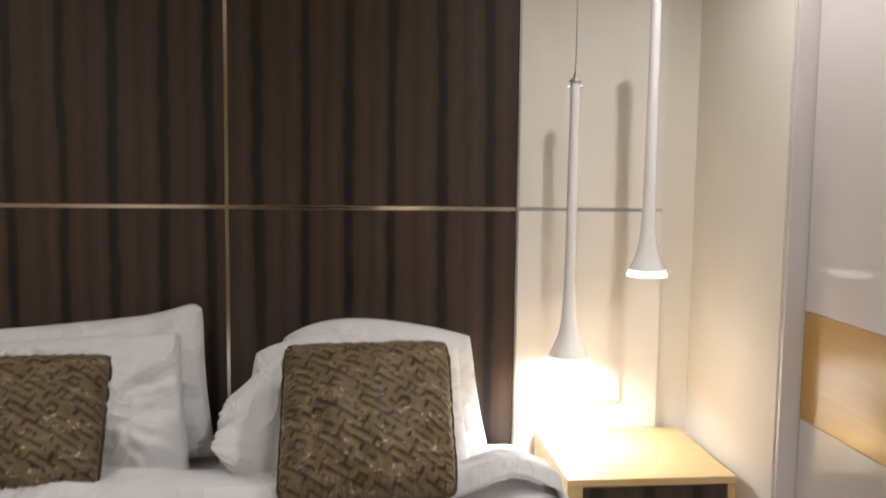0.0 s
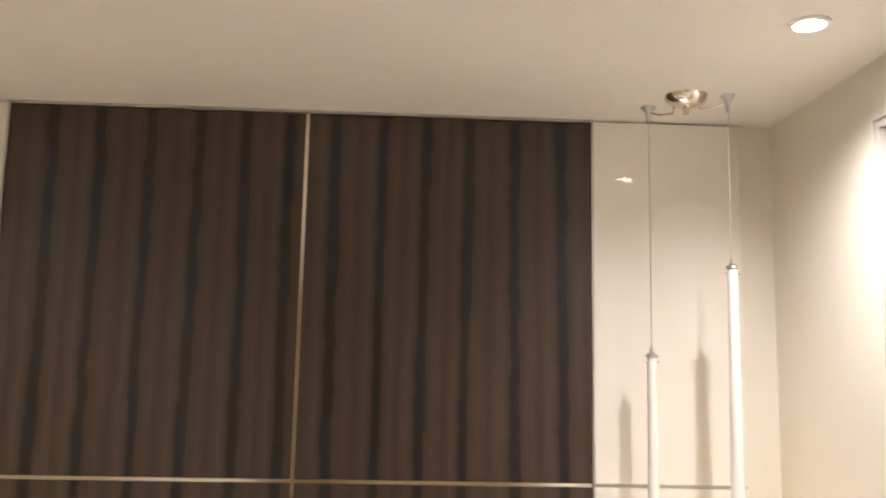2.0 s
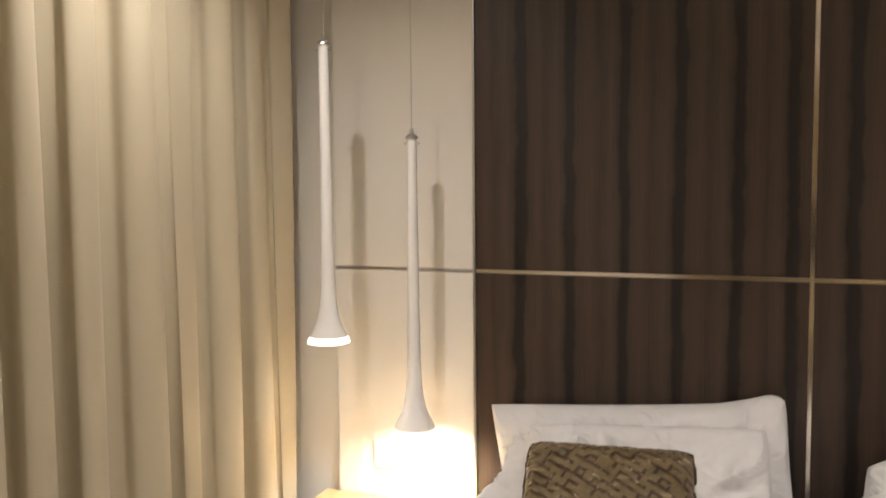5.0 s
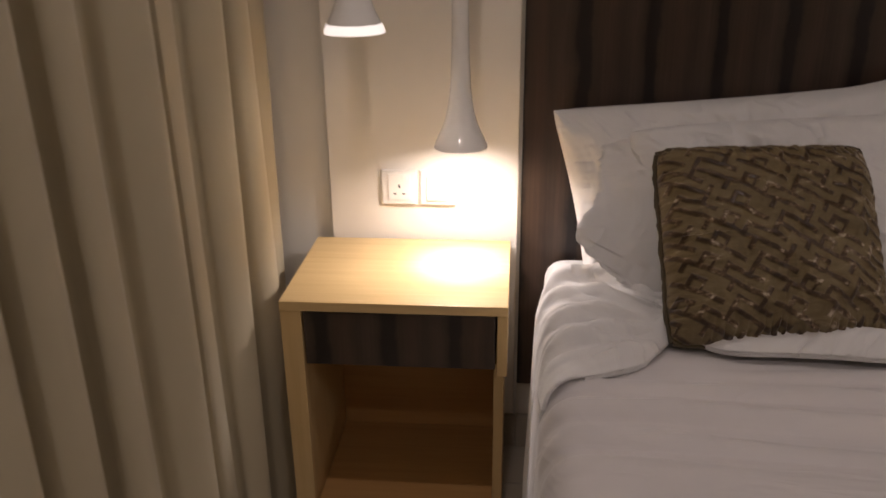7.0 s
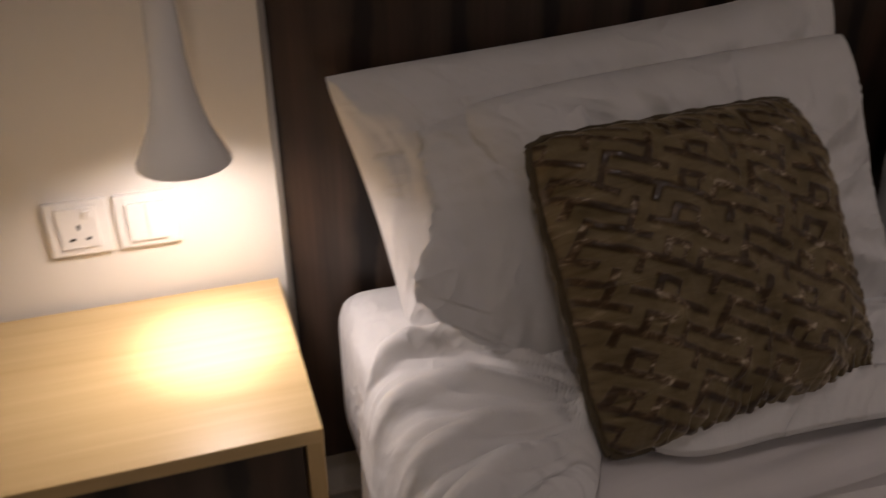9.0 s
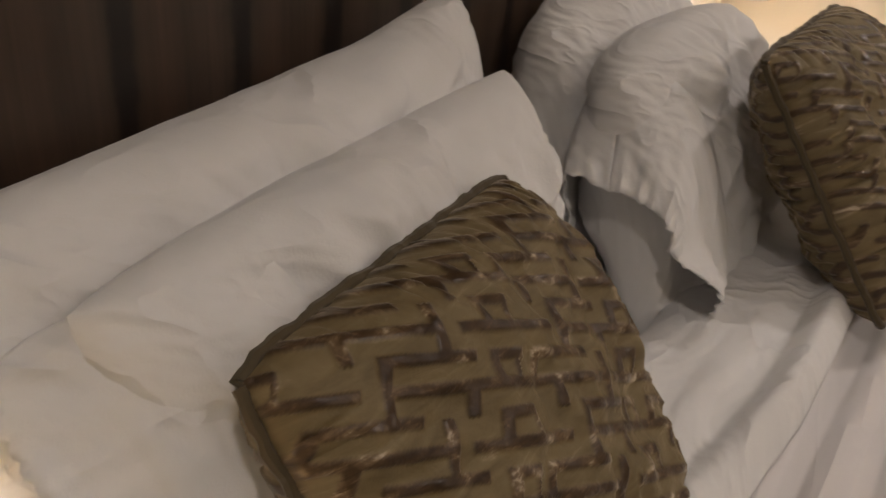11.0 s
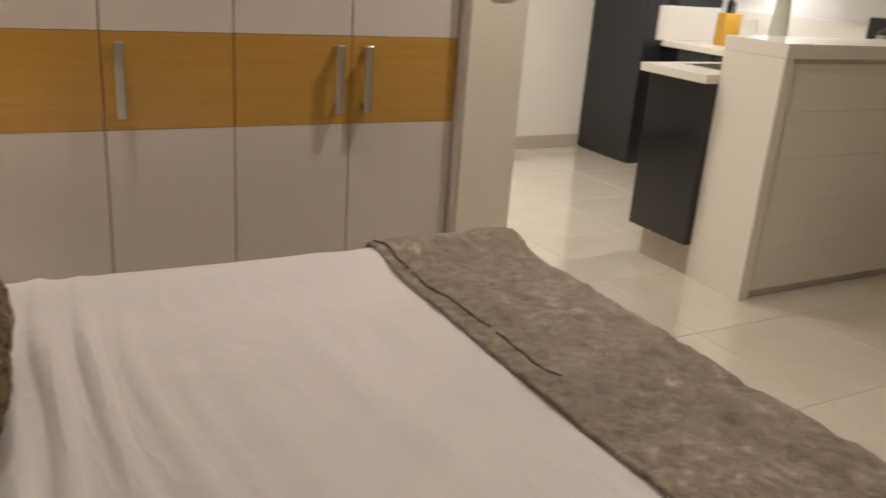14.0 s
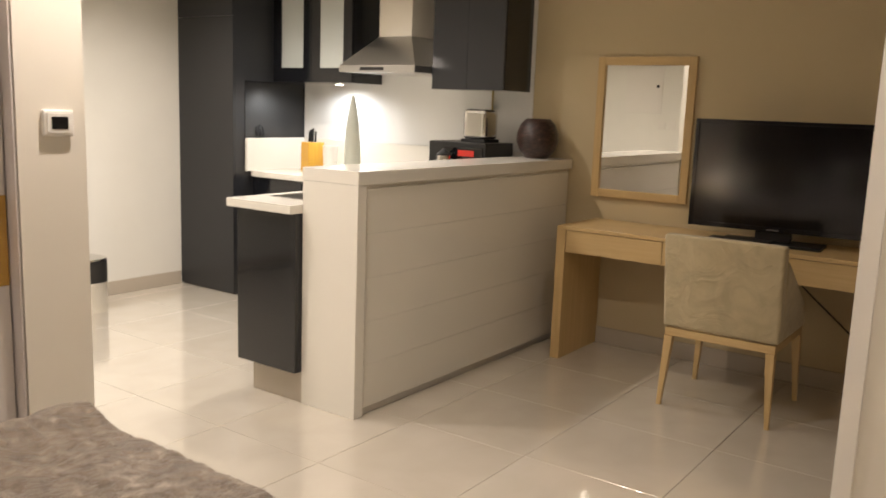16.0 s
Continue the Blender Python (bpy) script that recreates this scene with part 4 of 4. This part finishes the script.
to = thing("toaster", (1.915, -5.34, CB + 0.30), label="polished steel two-slice toaster", category="toaster")
part("body", cube(-0.085, 0.085, -0.08, 0.08, 0.022, 0.205, 0.03, 5), POL, to)
part("base", cube(-0.09, 0.09, -0.085, 0.085, 0.0, 0.0215, 0.005), M["plastic_black"], to)
for dy in (-0.03, 0.03):
    part("slot", cube(-0.07, 0.07, dy - 0.012, dy + 0.012, 0.2055, 0.207), M["plastic_black"], to)
part("lever", cube(0.0855, 0.11, -0.015, 0.015, 0.12, 0.14, 0.003), M["plastic_black"], to)
pot = thing("kettle", (2.04, -5.13, CB), label="small steel pot with a dark lid beside the oven", category="kettle")
part("body", lathe([(0.0, 0.0), (0.055, 0.0), (0.062, 0.02), (0.055, 0.16), (0.045, 0.215), (0.0, 0.215)], 24), POL, pot)
part("lid", lathe([(0.046, 0.2155), (0.046, 0.225), (0.02, 0.245), (0.008, 0.262), (0.0, 0.264)], 20), M["plastic_black"], pot)
part("handle", tube([(0.055, 0, 0.18), (0.095, 0, 0.17), (0.10, 0, 0.10), (0.062, 0, 0.05)], 0.007, 8), M["plastic_black"], pot)

VASE = material("dark woven bronze glaze", (0.035, 0.018, 0.014), 0.3)
n = Nodes(VASE)
v = n.coords((1, 1, 3))
rn = n.noise(v, 34, 4, 0.6, 0.5)
n.link(n.ramp(rn, [(0.40, (0.012, 0.006, 0.005)), (0.62, (0.055, 0.024, 0.018)), (0.8, (0.16, 0.08, 0.055))]), n.b.inputs["Base Color"])
n.bump(rn, 0.6, 0.008)
vase = thing("vase", (1.565, -5.455, PH), label="round dark bronze ribbed vase on the bar", category="vase")
part("body", lathe([(0.0, 0.0), (0.062, 0.0), (0.075, 0.006), (0.112, 0.05), (0.130, 0.105), (0.128, 0.155), (0.108, 0.205), (0.078, 0.238), (0.070, 0.242), (0.066, 0.238), (0.095, 0.20), (0.115, 0.15), (0.11, 0.06), (0.0, 0.02)], 40), VASE, vase)
CONE = material("frosted pale green glass", (0.80, 0.84, 0.77), 0.25)
CONE.node_tree.nodes["Principled BSDF"].inputs["Transmission Weight"].default_value = 0.35
cone = thing("glass_ornament", (2.018, -4.25, CT), label="tall tapering frosted glass ornament beside the sink", category="ornament")
part("body", lathe([(0.0, 0.0), (0.046, 0.0), (0.048, 0.01), (0.045, 0.18), (0.036, 0.33), (0.020, 0.455), (0.005, 0.508), (0.0, 0.511)], 28), CONE, cone)
kn = thing("knife_block", (3.44, -5.40, CB), -12, label="orange wood knife block with dark handles", category="knife block")
bm = cube(-0.055, 0.055, -0.07, 0.07, 0.0, 0.22, 0.006)
for q in bm.verts:
    q.co.x *= 1 - 0.9 * q.co.z * 0.6
part("block", bm, wood("orange wood", (0.64, 0.36, 0.05), (0.53, 0.27, 0.035), "z"), kn)
for k in range(5):
    x = -0.032 + 0.016 * k
    part("knife_handle", tube([(x, 0.02 * (k % 2), 0.221), (x - 0.006, 0.02 * (k % 2), 0.30 + 0.012 * (k % 3))], 0.0075, 8), M["plastic_black"], kn)
mug = thing("mug", (3.28, -5.42, CB), label="plain white cup on the worktop", category="cup")
part("body", lathe([(0.0, 0.0), (0.04, 0.0), (0.048, 0.02), (0.055, 0.20), (0.052, 0.20), (0.044, 0.02), (0.0, 0.012)], 24), M["plastic_white"], mug)
cord = solo("power_cord", tube([(1.995, FAR + 0.014, 1.56), (1.996, FAR + 0.014, 1.45), (1.99, FAR + 0.016, 1.36), (1.96, -5.56, 1.24)], 0.006, 6), material("tan cord", (0.42, 0.31, 0.10), 0.5), "tan power cord hanging by the toaster", "cord")

bin_ = thing("pedal_bin", (4.03, -3.94, 0), label="small steel pedal bin with a black band by the wall", category="bin")
part("body", lathe([(0.0, 0.0), (0.098, 0.0), (0.10, 0.006), (0.10, 0.31), (0.0, 0.31)], 36), POL, bin_)
part("band", lathe([(0.1015, 0.20), (0.1015, 0.345), (0.0, 0.345), (0.0, 0.311), (0.1, 0.311)], 36), M["plastic_black"], bin_)
part("lid", lathe([(0.103, 0.346), (0.100, 0.358), (0.06, 0.372), (0.0, 0.376)], 36), POL, bin_)

# entry wall things seen in the mirror
db = thing("fuse_box", (2.86, -1.0, 1.70), label="white flush fuse box door on the entry wall", category="fuse box")
part("frame", cube(-0.22, 0.22, -0.008, -0.001, -0.26, 0.26, 0.002), M["plastic_white"], db)
part("door", cube(-0.195, 0.195, -0.012, -0.0085, -0.235, 0.235, 0.002), M["plastic_white"], db)
part("latch", cube(-0.185, -0.15, -0.016, -0.0125, 0.03, 0.06), M["plastic_black"], db)
for x in (2.50, 2.62):
    s = thing("light_switch", (x, -1.0, 1.31), label="white light switch plate", category="switch", group="entry switches")
    part("plate", cube(-0.045, 0.045, -0.009, -0.001, -0.045, 0.045, 0.002), M["plastic_white"], s)
    part("rocker", cube(-0.028, 0.028, -0.013, -0.0095, -0.03, 0.03, 0.002), M["plastic_white"], s)

# ---- desk corner ----
desk = thing("desk", label="light oak writing desk with drawers against the beige wall", category="desk")
DX0, DX1, DY0, DY1, DH = -0.62, 1.205, FAR + 0.016, -5.10, 0.78
part("top", cube(DX0, DX1, DY0, DY1, DH - 0.02, DH, 0.002), M["oak"], desk)
for a, b in ((DX1 - 0.055, DX1), (DX0, DX0 + 0.055)):
    part("leg_panel", cube(a, b, DY0, DY1, 0.0, DH - 0.021, 0.002), M["oak_z"], desk)
part("apron", cube(DX0 + 0.056, DX1 - 0.056, DY0 + 0.02, DY1 - 0.022, DH - 0.15, DH - 0.0215), M["oak"], desk)
for k in range(3):
    w = (DX1 - DX0 - 0.114) / 3
    a = DX0 + 0.057 + k * w
    part("drawer", cube(a + 0.0015, a + w - 0.0015, DY1 - 0.0215, DY1 - 0.004, DH - 0.148, DH - 0.023, 0.0015), M["oak"], desk)

tvset = thing("television", (0.085, -5.34, DH), 5, label="large black flat television on a stand", category="television")
part("housing", cube(-0.435, 0.435, -0.05, -0.004, 0.065, 0.632, 0.006), M["plastic_black"], tvset)
part("bezel", boxes((-0.435, -0.415, -0.0035, 0.006, 0.065, 0.632, 0.002), (0.415, 0.435, -0.0035, 0.006, 0.065, 0.632, 0.002), (-0.4145, 0.4145, -0.0035, 0.006, 0.612, 0.632, 0.002), (-0.4145, 0.4145, -0.0035, 0.006, 0.065, 0.09, 0.002)), M["black"], tvset)
part("screen", cube(-0.4145, 0.4145, -0.0035, 0.001, 0.0905, 0.6115), M["screen"], tvset, "dark switched-off screen")
part("badge", cube(-0.03, 0.03, 0.0065, 0.0075, 0.072, 0.079), M["steel"], tvset)
part("neck", cube(-0.09, 0.09, -0.06, -0.02, 0.015, 0.0645, 0.004), M["plastic_black"], tvset)
part("foot", cube(-0.25, 0.25, -0.12, 0.10, 0.0, 0.0145, 0.006), M["plastic_black"], tvset)
rc = thing("remote_control", (0.44, -5.20, DH), 20, label="black remote control lying on the desk", category="remote control")
part("body", cube(-0.08, 0.08, -0.022, 0.022, 0.0, 0.018, 0.006), M["plastic_black"], rc)
box2 = thing("set_top_box", (0.20, -5.175, DH), 4, label="flat black set-top box on the desk", category="set-top box")
part("body", cube(-0.15, 0.15, -0.05, 0.05, 0.004, 0.035, 0.005), M["plastic_black"], box2)
part("foot", cube(-0.13, 0.13, -0.04, 0.04, 0.0, 0.0038), M["plastic_black"], box2)

mir = thing("wall_mirror", (0.942, FAR, 1.335), label="rectangular wall mirror in a light oak frame", category="mirror")
mw, mh, f = 0.302, 0.418, 0.048
for s in (-1, 1):
    part("frame_stile", cube(min(s * mw, s * (mw - f)), max(s * mw, s * (mw - f)), 0.001, 0.026, -mh, mh, 0.003), M["oak_z"], mir)
    part("frame_rail", cube(-mw + f + 0.0005, mw - f - 0.0005, 0.001, 0.026, min(s * mh, s * (mh - f)), max(s * mh, s * (mh - f)), 0.003), M["oak"], mir)
part("glass", cube(-mw + f + 0.001, mw - f - 0.001, 0.002, 0.012, -mh + f + 0.001, mh - f - 0.001), M["mirror"], mir, "clear mirror glass")

CH = cloth("cream velvet upholstery", (0.56, 0.47, 0.30), 0.7, 0.3, 8, 0.4, worn=0.80)
desk_cable = part("cable", tube([(0.02, FAR + 0.03, 0.61), (-0.02, FAR + 0.035, 0.56), (-0.084, FAR + 0.04, 0.504), (-0.146, FAR + 0.04, 0.452), (-0.237, FAR + 0.04, 0.376), (-0.314, FAR + 0.04, 0.310), (-0.38, FAR + 0.03, 0.285)], 0.0045, 8), M["plastic_black"], desk, "black cable hanging under the desk")
ch = thing("desk_chair", (0.14, -5.02, 0), label="cream upholstered side chair with oak legs", category="chair")
bm = cube(-0.275, 0.275, 0.205, 0.275, 0.40, 0.865, 0.018, 3)
for q in bm.verts:
    q.co.y += 0.06 * max(0, (q.co.z - 0.45)) / 0.4 - 0.02
    q.co.x *= 1 + 0.03 * (q.co.z - 0.4)
part("backrest", bm, CH, ch)
bm = cube(-0.27, 0.27, -0.27, 0.21, 0.395, 0.485, 0.025, 3)
part("seat", bm, CH, ch)
for s in (-1, 1):
    bm = cube(min(s * 0.22, s * 0.275), max(s * 0.22, s * 0.275), -0.20, 0.21, 0.40, 0.80, 0.02, 3)
    for q in bm.verts:
        if q.co.z > 0.5:
            q.co.z = 0.5 + (q.co.z - 0.5) * max(0.12, (q.co.y + 0.20) / 0.41)
    part("wing", bm, CH, ch)
part("rail", boxes((-0.262, 0.262, 0.222, 0.252, 0.355, 0.394, 0.003), (-0.262, 0.262, -0.262, -0.232, 0.355, 0.394, 0.003), (-0.262, -0.235, -0.231, 0.2215, 0.355, 0.394, 0.003), (0.235, 0.262, -0.231, 0.2215, 0.355, 0.394, 0.003)), M["oak"], ch)
for sx in (-1, 1):
    for sy in (-1, 1):
        bm = bmesh.new()
        box(bm, -0.02, 0.02, -0.02, 0.02, 0, 0.354)
        for q in bm.verts:
            k = q.co.z / 0.354
            q.co.x = q.co.x * (0.5 + 0.5 * k) + sx * (0.262 - 0.02 * k)
            q.co.y = q.co.y * (0.5 + 0.5 * k) + sy * (0.262 - 0.022 * k)
        part("leg", bm, M["oak_z"], ch)

# ---- sockets by the beds ----


def plate(x, z, kind):
    t = thing("wall_socket" if kind == "socket" else "light_switch", (x, 0.0, z), label="white switched three-pin wall socket" if kind == "socket" else "white double rocker light switch", category="socket" if kind == "socket" else "switch")
    part("plate", cube(-0.043, 0.043, -0.010, -0.0005, -0.043, 0.043, 0.003), M["plastic_white"], t)
    if kind == "socket":
        part("insert", cube(-0.027, 0.027, -0.0135, -0.0105, -0.030, 0.034, 0.001), M["plastic_white"], t)
        part("rocker", cube(0.008, 0.020, -0.017, -0.014, 0.018, 0.030, 0.001), M["plastic_white"], t)
        for dx, dz, w, h in ((0.0, 0.004, 0.004, 0.008), (-0.011, -0.015, 0.007, 0.004), (0.011, -0.015, 0.007, 0.004)):
            part("pin_hole", cube(dx - w / 2, dx + w / 2, -0.0142, -0.0136, dz - h / 2, dz + h / 2), M["plastic_black"], t)
    else:
        part("rocker", cube(-0.027, -0.0005, -0.0155, -0.0105, -0.030, 0.030, 0.001), M["plastic_white"], t)
        part("rocker", cube(0.0005, 0.027, -0.0155, -0.0105, -0.030, 0.030, 0.001), M["plastic_white"], t)


plate(-1.215, 0.748, "socket")
plate(-1.121, 0.748, "switch")
plate(1.215, 0.748, "socket")
plate(1.121, 0.748, "switch")

# ---- floor tiles ----
S = 0.6
tile_bm = cube(-S / 2 + 0.001, S / 2 - 0.001, -S / 2 + 0.001, S / 2 - 0.001, -0.012, 0.0, 0.0012, 1)
tile_mesh = bpy.data.meshes.new("tile")
tile_bm.to_mesh(tile_mesh)
tile_bm.free()
tile_mesh.materials.append(TILE)
for i in range(-4, 8):
    for j in range(-10, 1):
        x, y = 0.59 + S * (i + 0.5) - 0.0, -4.352 + S * (j + 7.5) + 0.0
        if LEFT - 0.3 < x < ENTRY + 0.3 and FAR - 0.3 < y < 0.3:
            ob = new("tile", tile_mesh)
            ob.parent = floor
            ob.location = (x, y, 0)
